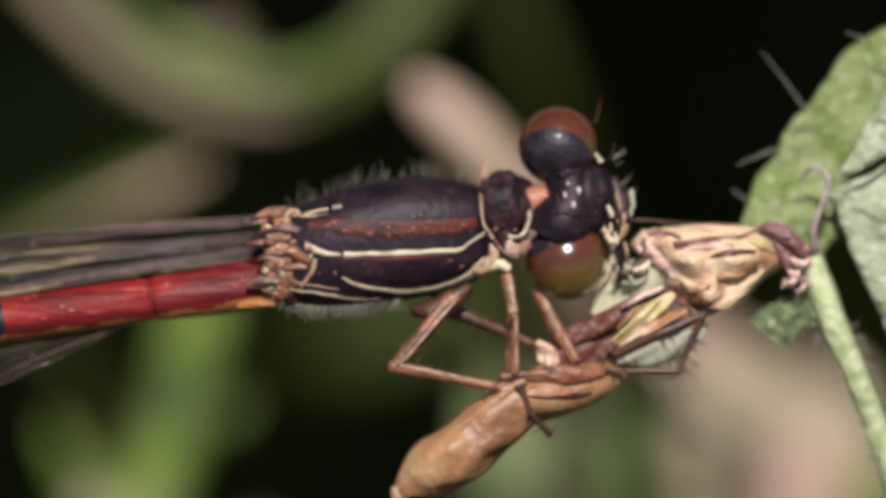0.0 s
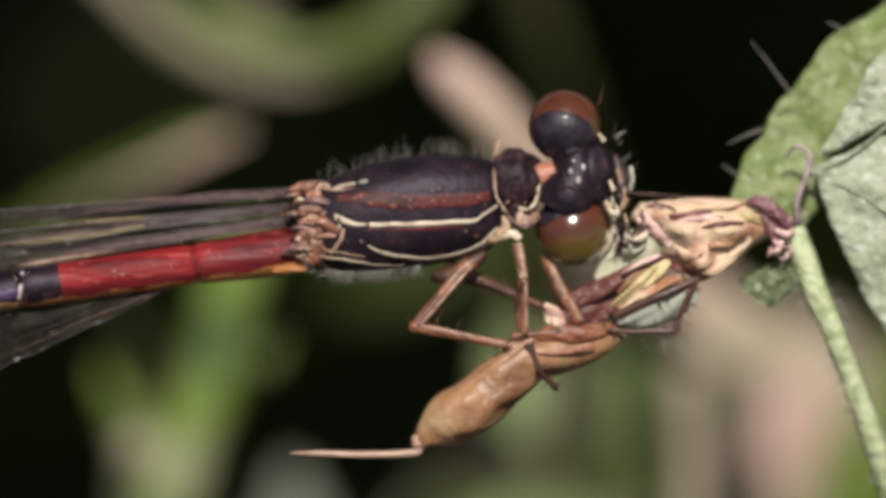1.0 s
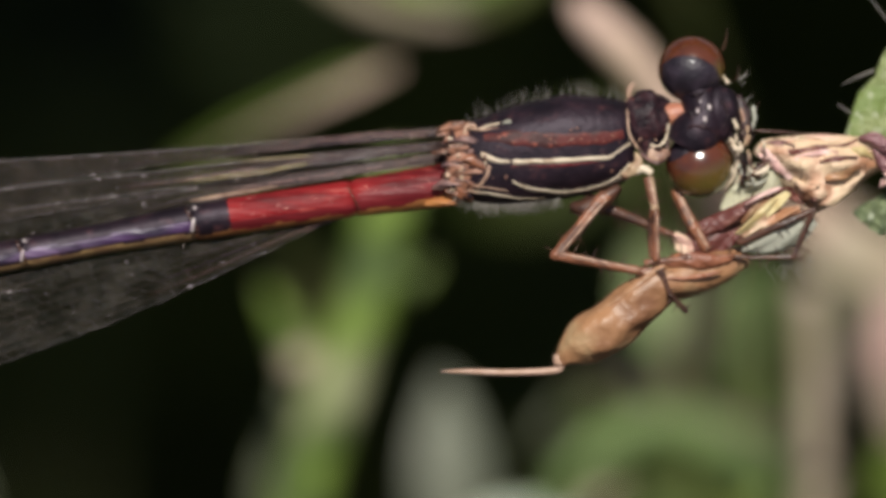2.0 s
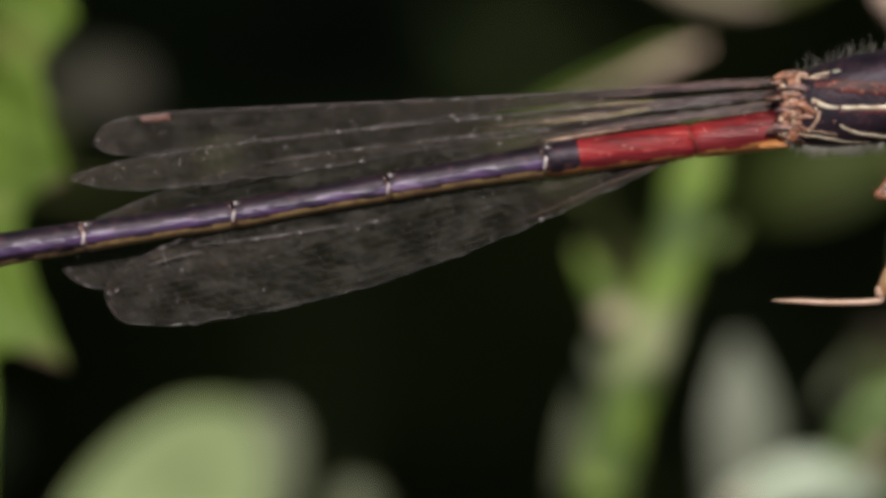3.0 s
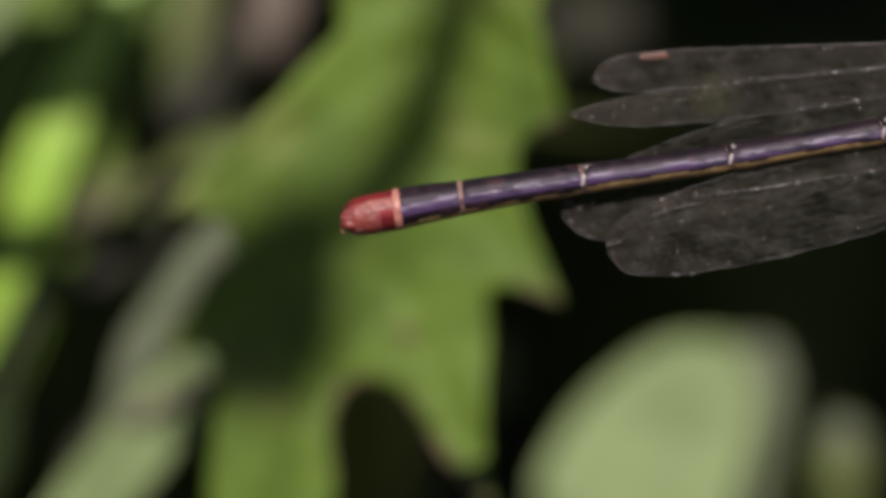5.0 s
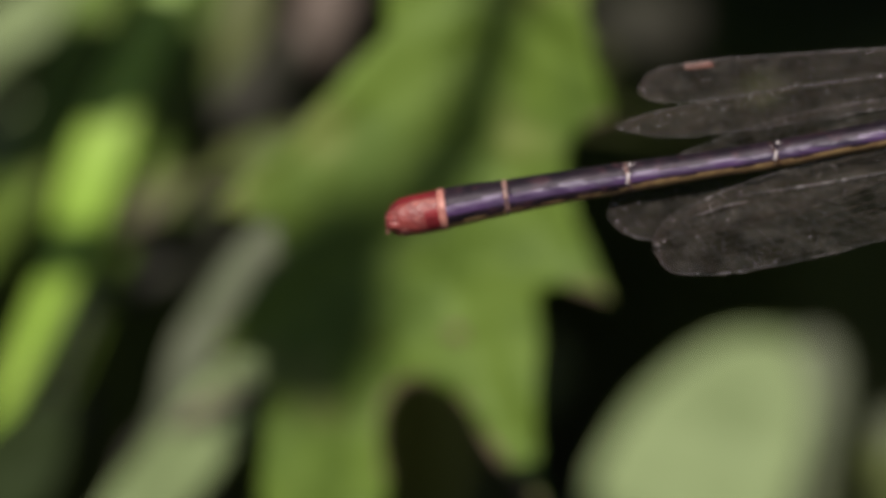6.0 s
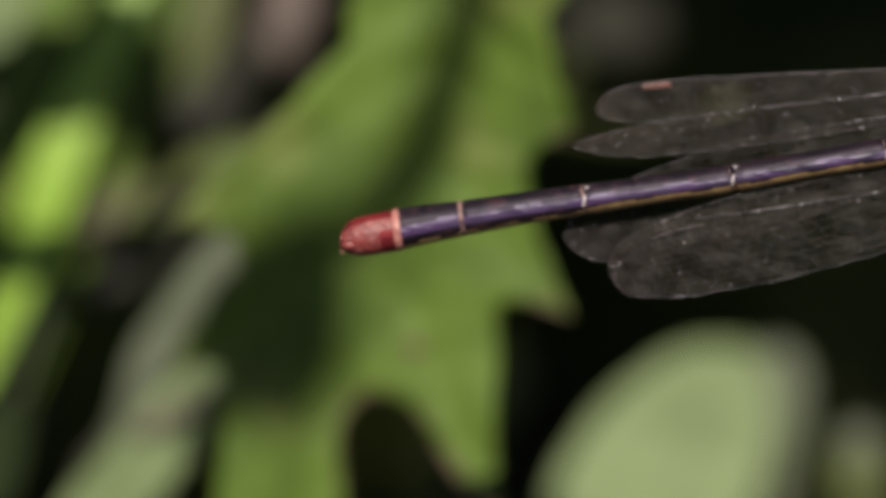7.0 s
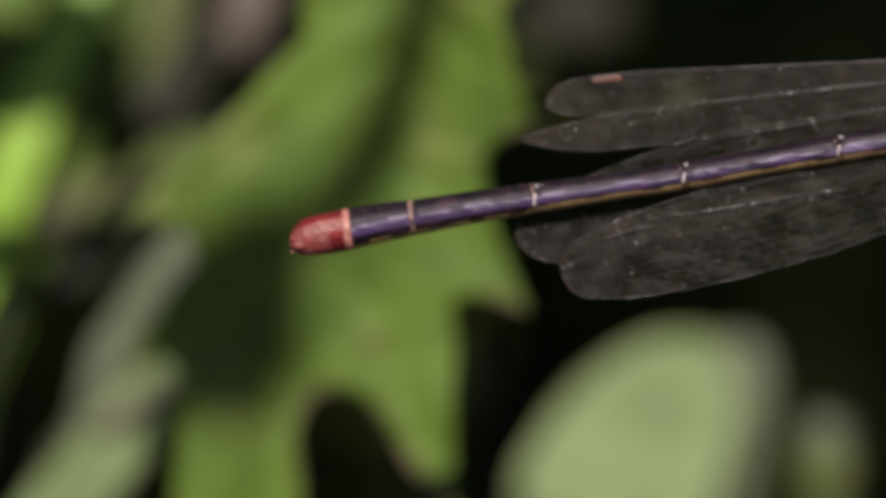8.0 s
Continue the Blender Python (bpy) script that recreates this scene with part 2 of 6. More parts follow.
    "stalk": material("stalk_pale_green", (0.48, 0.51, 0.30), (0.32, 0.36, 0.17), rough=0.6, grain=0.3, mix=(0.42, 0.64), bump=0.9, bump_size=0.2, spots=(0.48, 0.48, 0.34), spot_mm=0.18, spot_mix=(0.55, 0.67)),
    "bgleaf": material("leaf_green", (0.116, 0.17, 0.024), (0.082, 0.126, 0.018), rough=0.6, grain=2.2, mix=(0.42, 0.62), leaf=0.2, bump=0.4, bump_size=1.0, spots=(0.152, 0.178, 0.042), spot_mm=3.0, spot_mix=(0.56, 0.72), specular=0.2),
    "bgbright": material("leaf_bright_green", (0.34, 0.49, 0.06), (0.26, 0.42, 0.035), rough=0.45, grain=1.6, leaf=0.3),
    "bgpale": material("leaf_pale_green", (0.25, 0.30, 0.135), (0.185, 0.228, 0.095), rough=0.6, grain=3.0, leaf=0.2, bump=0.4, bump_size=1.0, specular=0.25),
    "bggrey": material("leaf_grey_green", (0.14, 0.145, 0.095), (0.10, 0.115, 0.062), rough=0.65, grain=2.5, leaf=0.15, specular=0.2),
    "bgpink": material("stem_beige_pink", (0.34, 0.265, 0.2), (0.26, 0.21, 0.13), rough=0.6, grain=2.5, bump=0.3, bump_size=0.6),
    "bgwhite": material("leaf_whitish", (0.52, 0.57, 0.45), (0.36, 0.41, 0.29), rough=0.6, grain=2.5, leaf=0.2),
    # its mottling carries both the stalk's texture and painted uneven shading
    "bgstalk": material("stalk_mottled_green", (0.125, 0.18, 0.03), (0.05, 0.075, 0.018), rough=0.6, grain=1.8, mix=(0.44, 0.58), spots=(0.25, 0.25, 0.14), spot_mm=2.6, spot_mix=(0.56, 0.68), specular=0.2),
    "bgmist": material("leaf_downy_grey", (0.19, 0.19, 0.15), (0.13, 0.14, 0.10), rough=0.65, grain=2.0, leaf=0.15, specular=0.2),
    "bgcream": material("petal_cream", (0.47, 0.38, 0.285), (0.36, 0.30, 0.19), rough=0.6, grain=1.8, mix=(0.42, 0.62), leaf=0.2, spots=(0.4, 0.22, 0.19), spot_mm=2.6, spot_mix=(0.56, 0.7), specular=0.2),
    "bgtip": material("dry_leaf_tip", (0.10, 0.055, 0.032), (0.07, 0.05, 0.02), rough=0.7, grain=0.8),
    "bgblush": material("stem_blush", (0.49, 0.34, 0.28), (0.40, 0.30, 0.21), rough=0.6, grain=2.5, bump=0.3, bump_size=0.6, specular=0.2),
    "bgdusk": material("seed_head_brown", (0.04, 0.034, 0.026), (0.028, 0.027, 0.017), rough=0.7, grain=1.5, specular=0.2),
    "bgfawn": material("stem_fawn", (0.24, 0.185, 0.14), (0.17, 0.15, 0.085), rough=0.6, grain=2.0, bump=0.3, bump_size=0.6, specular=0.2),
    "bghusk": material("husk_pinkish_grey", (0.15, 0.11, 0.092), (0.085, 0.066, 0.05), rough=0.7, grain=1.6, bump=0.4, bump_size=0.6, specular=0.2),
    # near-black green: deep shade painted as leaf colour
    "bgdim": material("shade_dark_green", (0.022, 0.032, 0.009), (0.014, 0.018, 0.007), rough=0.7, grain=3.0, leaf=0.2, specular=0.1),
    "bgsage": material("leaf_sage_green", (0.17, 0.235, 0.085), (0.125, 0.175, 0.06), rough=0.6, grain=2.5, leaf=0.2, bump=0.4, bump_size=1.0, specular=0.2),
    "bgrose": material("petal_dusty_rose", (0.5, 0.30, 0.26), (0.42, 0.34, 0.24), rough=0.6, grain=2.0, leaf=0.2),
    "bgolive": material("stem_olive_green", (0.08, 0.10, 0.024), (0.115, 0.11, 0.045), rough=0.6, grain=2.5, leaf=0.1, specular=0.2),
    # leaf green darkened so that the colour itself stands for shade
    "shade": material("leaf_shaded_green", (0.045, 0.068, 0.010), (0.06, 0.066, 0.02), rough=0.6, grain=3.0, leaf=0.2, specular=0.2),
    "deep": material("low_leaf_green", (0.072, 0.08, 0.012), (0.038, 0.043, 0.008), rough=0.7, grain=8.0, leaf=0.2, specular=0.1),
    "soil": material("dark_soil", (0.022, 0.016, 0.011), (0.035, 0.026, 0.016), rough=0.95, grain=12.0, bump=0.8, bump_size=4.0, specular=0.1),
    "bark": material("bark_brown", (0.12, 0.085, 0.06), (0.08, 0.055, 0.04), rough=0.85, grain=4.0, bump=0.7, bump_size=1.5),
}

# ---- shapes: lists of points in millimetres and faces ----
PLACE = {None: Vector((0, 0, 0)), damselfly: damselfly.location.copy()}


def thing(name, u, v, w, label, category, group="", kind=""):
    """An empty that parents the parts of one thing, at its base."""
    ob = new(name)
    ob.location = PLACE[ob] = at(u, v, w)
    return tagged(ob, label, category, group, kind)


def part(name, shape, mat, parent=None, label="", pivot=None, smooth=True, kind=""):
    """One mesh object under a thing or a part; mat: a material name, or several with shape's third list saying which face has which."""
    points, faces = shape[0], shape[1]
    origin = at(*pivot) if pivot else PLACE[parent]
    mesh = bpy.data.meshes.new(name)
    mesh.from_pydata([at(*p) - origin for p in points], [], faces)
    for key in (mat if isinstance(mat, tuple) else (mat,)):
        mesh.materials.append(M[key])
    if len(shape) > 2:
        mesh.polygons.foreach_set("material_index", shape[2])
    mesh.polygons.foreach_set("use_smooth", [smooth] * len(faces))
    mesh.update()
    ob = new(name, mesh)
    ob.parent = parent
    ob.location = origin - PLACE[parent]
    PLACE[ob] = origin
    return tagged(ob, label, kind=kind)


def join(*shapes):
    points, faces = [], []
    for s in shapes:
        k = len(points)
        points += s[0]
        faces += [tuple(i + k for i in f) for f in s[1]]
    return points, faces


def curve(values, n):
    """n + 1 rows along a smooth line through the rows given."""
    a = np.array(values, float)
    a = a[:, None] if a.ndim == 1 else a
    a = np.vstack([2 * a[0] - a[1], a, 2 * a[-1] - a[-2]])
    rows = []
    for t in np.linspace(0, len(a) - 3 - 1e-9, n + 1):
        i, f = int(t), t - int(t)
        p, q, r, s = a[i:i + 4]
        rows.append(0.5 * (2 * q + (r - p) * f + (2 * p - 5 * q + 4 * r - s) * f * f + (3 * q - p - 3 * r + s) * f ** 3))
    return np.array(rows)


def bearings(line):
    """Along a line: its points, its direction, and two directions across it, the second nearest to the viewer."""
    t = np.gradient(line, axis=0)
    t /= np.linalg.norm(t, axis=1)[:, None] + 1e-9
    side = np.cross(np.array([0.08, 0.05, 1.0]), t)
    side /= np.linalg.norm(side, axis=1)[:, None] + 1e-9
    return t, side, np.cross(t, side)


def tube(points, radii, n=10, steps=None, flat=1.0, lump=0.0, ridges=0, ridge=0.0, knobs=0.0):
    """A tapered round form along points; flat squeezes it along the view, lump makes it uneven, ridges run along it."""
    steps = steps or max(4, 5 * (len(points) - 1))
    line, r = curve(points, steps), curve(radii, steps)[:, 0].clip(0.002)
    t, side, up = bearings(line)
    shape = []
    for i in range(steps + 1):
        for j in range(n):
            a = 2 * math.pi * j / n
            k = r[i] * (1 + ridge * math.cos(ridges * a))
            if lump:
                k *= 1 + lump * noise.noise(Vector(line[i]) * 1.3 + Vector((math.cos(a), math.sin(a), 0)))
            if knobs:
                q = Vector(line[i]) + Vector(side[i] * math.cos(a) + up[i] * math.sin(a)) * r[i]
                k += knobs * (noise.noise(q * 5.5) + 0.6 * noise.noise(q * 12))
            p = line[i] + side[i] * math.cos(a) * k + up[i] * math.sin(a) * k * flat
            shape.append(tuple(p))
    faces = [(i * n + j, i * n + (j + 1) % n, (i + 1) * n + (j + 1) % n, (i + 1) * n + j) for i in range(steps) for j in range(n)]
    return shape, faces + [tuple(range(n))[::-1], tuple(range(steps * n, steps * n + n))]


def ball(c, r, n=20, squash=(1, 1, 1), lump=0.0, boxy=1.0):
    pts, faces = [], []
    rings = n // 2
    for i in range(rings + 1):
        for j in range(n):
            a, b = math.pi * i / rings, 2 * math.pi * j / n
            d = Vector((math.sin(a) * math.cos(b), math.cos(a), math.sin(a) * math.sin(b)))
            k = r * (1 + lump * noise.noise(d * 2 + Vector(c)))
            if boxy != 1.0:
                d = Vector([math.copysign(abs(x) ** boxy, x) for x in d])
            pts.append((c[0] + d.x * k * squash[0], c[1] + d.y * k * squash[1], c[2] + d.z * k * squash[2]))
    faces = [(i * n + j, i * n + (j + 1) % n, (i + 1) * n + (j + 1) % n, (i + 1) * n + j) for i in range(rings) for j in range(n)]
    return pts, faces


def blade(spine, left, right=None, thick=0.12, cup=0.2, n=40, across=10, face=(0, 0, 1), wave=0.0, linear=False, roll=0.0):
    """A leaf: a sheet with thickness along a spine, with its half widths on either hand, hollow along the middle."""
    right = right or left
    line = curve(spine, n)
    s = np.linspace(0, 1, n + 1)
    wide = [np.interp(s, np.linspace(0, 1, len(w)), w) if linear else curve(w, n)[:, 0].clip(0.01) for w in (left, right)]
    t = np.gradient(line, axis=0)
    t /= np.linalg.norm(t, axis=1)[:, None]
    f = np.array(face, float)
    side = np.cross(f, t)
    side /= np.linalg.norm(side, axis=1)[:, None]
    up = np.cross(t, side)
    pts = []
    for layer in (0.5, -0.5):
        for i in range(n + 1):
            for j in range(across + 1):
                x = 2 * j / across - 1
                w = wide[0][i] if x > 0 else wide[1][i]
                lift = cup * w * x * x + roll * w * x + wave * noise.noise(Vector(line[i]) * (0.6 if thick > 0.1 else 2.2) + Vector((x, 0, 3)))
                edge = 1 - 0.7 * abs(x) ** 4
                pts.append(tuple(line[i] + side[i] * w * x + up[i] * (lift + layer * thick * edge)))
    m, k = across + 1, (n + 1) * (across + 1)
    faces = []
    for i in range(n):
        for j in range(across):
            a = i * m + j
            faces += [(a, a + 1, a + m + 1, a + m), (k + a, k + a + m, k + a + m + 1, k + a + 1)]
        faces += [(i * m, (i + 1) * m, k + (i + 1) * m, k + i * m), (i * m + across, k + i * m + across, k + (i + 1) * m + across, (i + 1) * m + across)]
    for j in range(across):
        e = n * m + j
        faces += [(j, k + j, k + j + 1, j + 1), (e, e + 1, k + e + 1, k + e)]
    return pts, faces


def inside(p, ring):
    """Whether points lie within a closed outline."""
    a, b = ring, np.roll(ring, -1, axis=0)
    x, y = p[:, :1], p[:, 1:]
    rise = b[:, 1] - a[:, 1]
    rise = np.where(np.abs(rise) < 1e-9, 1e-9, rise)
    cut = ((a[:, 1] > y) != (b[:, 1] > y)) & (x < (b[:, 0] - a[:, 0]) * (y - a[:, 1]) / rise + a[:, 0])
    return cut.sum(axis=1) % 2 == 1


def sheet(outline, lift, thick=0.2, step=0.5, fray=0.05, seed=0):
    """A leaf of any outline, cut from a sheet whose height is lift(u, v), with a finely uneven edge."""
    rng = random.Random(seed)
    ring = []
    for p, q in zip(np.array(outline, float), np.roll(np.array(outline, float), -1, axis=0)):
        k = max(1, int(np.linalg.norm(q - p) / (step * 0.5)))
        ring += [p + (q - p) * i / k + (np.array([rng.uniform(-fray, fray), rng.uniform(-fray, fray)]) if i else 0) for i in range(k)]
    ring = np.array(ring)
    lo, hi = ring.min(axis=0), ring.max(axis=0)
    grid = np.array([(x + rng.uniform(-0.1, 0.1) * step, y + rng.uniform(-0.1, 0.1) * step) for x in np.arange(lo[0], hi[0], step) for y in np.arange(lo[1], hi[1], step)])
    grid = grid[inside(grid, ring)]
    near = np.array([np.min(np.sum((ring - g) ** 2, axis=1)) for g in grid])
    grid = grid[near > (0.35 * step) ** 2]
    n = len(ring)
    flat = [Vector(p) for p in np.vstack([ring, grid])]
    verts, edges, tris = geometry.delaunay_2d_cdt(flat, [(i, (i + 1) % n) for i in range(n)], [], 1, 1e-5)[:3]
    top = [(p.x, p.y, lift(p.x, p.y) + thick / 2) for p in verts]
    low = [(p[0], p[1], p[2] - thick) for p in top]
    k = len(top)
    sides = collections.Counter(tuple(sorted(e)) for t in tris for e in zip(t, t[1:] + t[:1]))
    faces = [tuple(t) for t in tris] + [tuple(i + k for i in t[::-1]) for t in tris]
    for t in tris:
        faces += [(b, a, a + k, b + k) for a, b in zip(t, t[1:] + t[:1]) if sides[tuple(sorted((a, b)))] == 1]
    return top + low, faces


def down(u, v, w, r, bend=6.0, r_end=None):
    """A stalk from a point down to the soil."""
    z = at(u, v, w).z * 1000
    d = np.array([0, -math.cos(LEAN), -math.sin(LEAN)])
    p = np.array([u, v, w])
    pts = [p, p + d * z * 0.35 + [bend * 0.4, 0, 0], p + d * z * 0.7 + [bend * 0.8, 0, 0], p + d * (z + 1.5) + [bend, 0, 0]]
    return tube(pts, [r, r * 1.05, r * 1.1, r_end or r * 1.3], n=10, steps=16)


# ---- ground ----
def make_ground():
    rng = random.Random(4)
    pts, faces = [(0.0, 0.0)], []
    rings = [0.03 * 1.22 ** k for k in range(50)]
    m = 48
    for r in rings:
        for j in range(m):
            pts.append((r * math.cos(2 * math.pi * j / m), r * math.sin(2 * math.pi * j / m)))
    faces = [(0, 1 + j, 1 + (j + 1) % m) for j in range(m)]
    for i in range(len(rings) - 1):
        for j in range(m):
            a, b = 1 + i * m + j, 1 + i * m + (j + 1) % m
            faces.append((a, a + m, b + m, b))
    mesh = bpy.data.meshes.new("ground")
    mesh.from_pydata([(x, y, 0.003 * noise.noise(Vector((x * 25, y * 25, 0))) if x * x + y * y < 4 else 0.0) for x, y in pts], [], faces)
    mesh.materials.append(M["soil"])
    mesh.polygons.foreach_set("use_smooth", [True] * len(faces))
    tagged(new("ground", mesh), "dark damp soil in the shade of the plants", "ground", kind="structure")


make_ground()

# ---- the damselfly ----
tagged(damselfly, "small red damselfly with folded smoky wings clinging to a withered flower", "damselfly")

# thorax: along u, the top and bottom edge and the half depth
THORAX = curve([(10.35, 2.75, 1.45, 0.55), (10.8, 3.02, 1.2, 0.9), (11.3, 3.2, 1.05, 1.1), (12.1, 3.47, 1.04, 1.22), (13.2, 3.70, 1.16, 1.25), (13.8, 3.69, 1.27, 1.2),
                (14.3, 3.64, 1.38, 1.13), (14.75, 3.56, 1.55, 1.0), (15.0, 3.38, 1.8, 0.75)], 48)


def thorax_shape():
    n, pts = 56, []
    for u, top, low, deep in THORAX:
        for j in range(n):
            a = 2 * math.pi * j / n
            s, c = math.sin(a), math.cos(a)
            pts.append((u, (top + low) / 2 + (top - low) / 2 * s, deep * math.copysign((1 - abs(s) ** 2.8) ** 0.42, c)))
    k = len(THORAX) - 1
    faces = [(i * n + j, (i + 1) * n + j, (i + 1) * n + (j + 1) % n, i * n + (j + 1) % n) for i in range(k) for j in range(n)]
    return pts, faces + [tuple(range(n)), tuple(range(k * n, k * n + n))[::-1]]


def on_thorax(u, v, off=0.0):
    top, low, deep = (np.interp(u, THORAX[:, 0], THORAX[:, k]) for k in (1, 2, 3))
    s = min(0.97, max(-0.97, (v - (top + low) / 2) / ((top - low) / 2)))
    return (u, v, deep * (1 - abs(s) ** 2.8) ** 0.42 + off)


def stripe(points, widths, off=0.006, thick=0.025, ragged=0.35, rimmed=False):
    """A raised band that lies on the thorax."""
    line, wide = curve(points, 60), curve(widths, 60)[:, 0]
    pts, faces = [], []
    m = 7
    for (u, v), w in zip(line, wide):
        w *= 1 + ragged * noise.noise(Vector((u * 2.5, v * 2.5, 1.7))) + 0.5 * ragged * noise.noise(Vector((u * 9.0, v * 9.0, 4.1)))
        v += 0.03 * noise.noise(Vector((u * 3.0, 4.0, v)))
        for j in range(m):
            x = 2 * j / (m - 1) - 1
            pts.append(on_thorax(u, v + w * x / 2, off + thick * (1 - x ** 4) - (0.06 if abs(x) == 1 else 0)))
    faces = [(i * m + j, (i + 1) * m + j, (i + 1) * m + j + 1, i * m + j + 1) for i in range(60) for j in range(m - 1)]
    if rimmed:
        return pts, faces, [1 if j in (0, m - 2) else 0 for i in range(60) for j in range(m - 1)]
    return pts, faces


def make_thorax():
    body = part("thorax", thorax_shape(), "black", damselfly, "bronze black thorax with cream side stripes")
    part("shoulder_band", stripe([(11.3, 2.74), (11.9, 2.72), (12.5, 2.68), (13.2, 2.65), (14.0, 2.68), (14.72, 2.76)], [0.2, 0.46, 0.5, 0.48, 0.44, 0.3], 0.0, 0.004, 0.3, True), ("band", "bandedge"), body, "speckled red-brown band")
    part("side_stripe", stripe([(12.0, 2.13), (13.0, 2.15), (14.25, 2.21), (14.55, 2.33), (14.9, 2.53)], [0.13, 0.14, 0.10, 0.08, 0.10]), "cream", body, "cream stripe")
    part("side_stripe", stripe([(11.22, 2.34), (11.45, 2.23), (11.7, 2.15), (11.94, 2.13)], [0.16, 0.14, 0.1, 0.05]), "cream", body, "cream stripe")
    part("flank_band", stripe([(11.95, 2.02), (13.0, 2.03), (14.1, 2.1)], [0.06, 0.09, 0.05], 0.0, 0.01), "crimson", body, "dark crimson line")
    part("lower_stripe", stripe([(11.97, 1.68), (12.31, 1.52), (12.9, 1.39), (13.4, 1.37), (14.1, 1.47), (14.5, 1.64), (14.88, 1.9)], [0.05, 0.08, 0.1, 0.12, 0.13, 0.2, 0.4]), "cream", body, "cream stripe")
    part("belly_stripe", stripe([(11.05, 1.42), (11.5, 1.34), (12.1, 1.24), (12.8, 1.2)], [0.05, 0.07, 0.06, 0.04]), "cream", body)
    part("belly_stripe", stripe([(10.9, 1.6), (11.3, 1.52), (11.9, 1.42)], [0.05, 0.06, 0.03]), "rim", body)
    part("back_ridge", tube([(u, float(np.interp(u, THORAX[:, 0], THORAX[:, 1])) - 0.02, 0.0) for u in (10.9, 11.5, 12.3, 13.2, 14.0, 14.7)], [0.015, 0.02, 0.02, 0.02, 0.02, 0.015], 8, 30), "bggrey", body, "thin pale ridge along the back")
    part("hip", tube([(13.42, 1.0, 0.6), (13.8, 0.98, 0.7), (14.25, 1.2, 0.76), (14.62, 1.48, 0.7)], [0.12, 0.23, 0.19, 0.1], 14, lump=0.4), "legdark", body, "dark brown hip")
    part("front_patch", tube([(14.72, 1.72, 0.92), (14.98, 1.92, 1.0), (15.08, 2.12, 1.0), (15.0, 2.32, 0.98)], [0.08, 0.14, 0.10, 0.03], 14, 16, flat=0.6, knobs=0.06), "legcream", body, "cream patch above the foreleg")
    part("front_patch", tube([(14.98, 1.86, 1.0), (15.2, 1.92, 1.05), (15.4, 1.8, 1.05)], [0.07, 0.1, 0.08], 12, 12, flat=0.7, knobs=0.04), "cream", body, "cream patch above the foreleg")
    part("top_mark", stripe([(11.2, 2.95), (11.45, 3.02), (11.7, 3.07)], [0.05, 0.06, 0.05]), "cream", body, "pale mark")
    part("top_mark", stripe([(11.78, 3.08), (11.88, 3.1), (11.98, 3.12)], [0.07, 0.1, 0.06]), "paper", body, "pale mark")
    part("collar", tube([(14.98, 3.86, 0.2), (14.86, 3.66, 0.36), on_thorax(14.83, 3.3, 0.05), on_thorax(14.84, 2.95, 0.05), (14.88, 2.72, 1.0), (14.98, 2.56, 1.04), (15.06, 2.42, 1.02)], [0.02, 0.022, 0.02, 0.02, 0.024, 0.03, 0.03], 8, 40, knobs=0.012), "rim", body, "pale collar rim")
    rng = random.Random(12)
    for k in range(46):
        u = rng.uniform(11.3, 14.7)
        v = rng.choice([rng.gauss(2.68, 0.07), rng.gauss(2.68, 0.07), rng.gauss(2.68, 0.07), rng.uniform(1.6, 3.3)])
        p = on_thorax(u, v, 0.0)
        part("fleck", ball(p, rng.choice([0.012, 0.014, 0.018, 0.03]), 6, (rng.uniform(0.8, 1.8), 0.8, 0.5), 0.3), "joint", body)
    rng = random.Random(2)
    spikes = []
    for k in range(95):
        u = rng.uniform(10.9, 14.8)
        top = np.interp(u, THORAX[:, 0], THORAX[:, 1])
        w = rng.uniform(-0.5, 0.35)
        long = rng.uniform(0.14, 0.5) * rng.uniform(0.5, 1)
        lean = rng.uniform(-0.12, 0.1)
        spikes.append(tube([(u, top - 0.04, w), (u + lean * 0.4, top + long * 0.5, w), (u + lean, top + long, w + rng.uniform(-0.1, 0.1))], [0.0065, 0.0055, 0.002], 4, 3))
    for k in range(300):
        u = rng.uniform(10.6, 13.2)
        low = np.interp(u, THORAX[:, 0], THORAX[:, 2])
        w = rng.uniform(0.0, 0.95)
        long = rng.uniform(0.08, 0.36) * rng.uniform(0.5, 1)
        spikes.append(tube([(u, low + 0.06, w), (u - 0.05, low - long * 0.5, w), (u + rng.uniform(-0.26, 0.2), low - long, w)], [0.008, 0.0065, 0.002], 4, 3))
    part("hairs", join(*spikes), "hair", body, "fine pale hairs", kind="stuff")


# abdomen: u, v and radius of the joints
ABDOMEN = curve([(10.75, 1.60, 0.50), (9.5, 1.42, 0.50), (8.13, 1.24, 0.455), (6.2, 0.98, 0.45), (4.18, 0.70, 0.44), (2.1, 0.36, 0.37), (0.0, 0.0, 0.375), (-2.05, -0.36, 0.345),
                 (-4.12, -0.74, 0.37), (-6.1, -1.04, 0.36), (-8.1, -1.34, 0.40), (-9.8, -1.60, 0.43), (-11.4, -1.88, 0.475), (-12.3, -2.03, 0.52), (-13.12, -2.2, 0.545), (-13.6, -2.3, 0.54), (-14.0, -2.37, 0.525), (-14.3, -2.43, 0.48), (-14.5, -2.47, 0.36)], 160)
JOINTS = [(10.75, 8.13, "red"), (8.13, 4.18, "red"), (4.18, 0.0, "purple"), (0.0, -4.12, "purple"), (-4.12, -8.1, "purple"), (-8.1, -11.4, "purple"), (-11.4, -13.12, "purple"), (-13.12, -14.5, "redtip")]


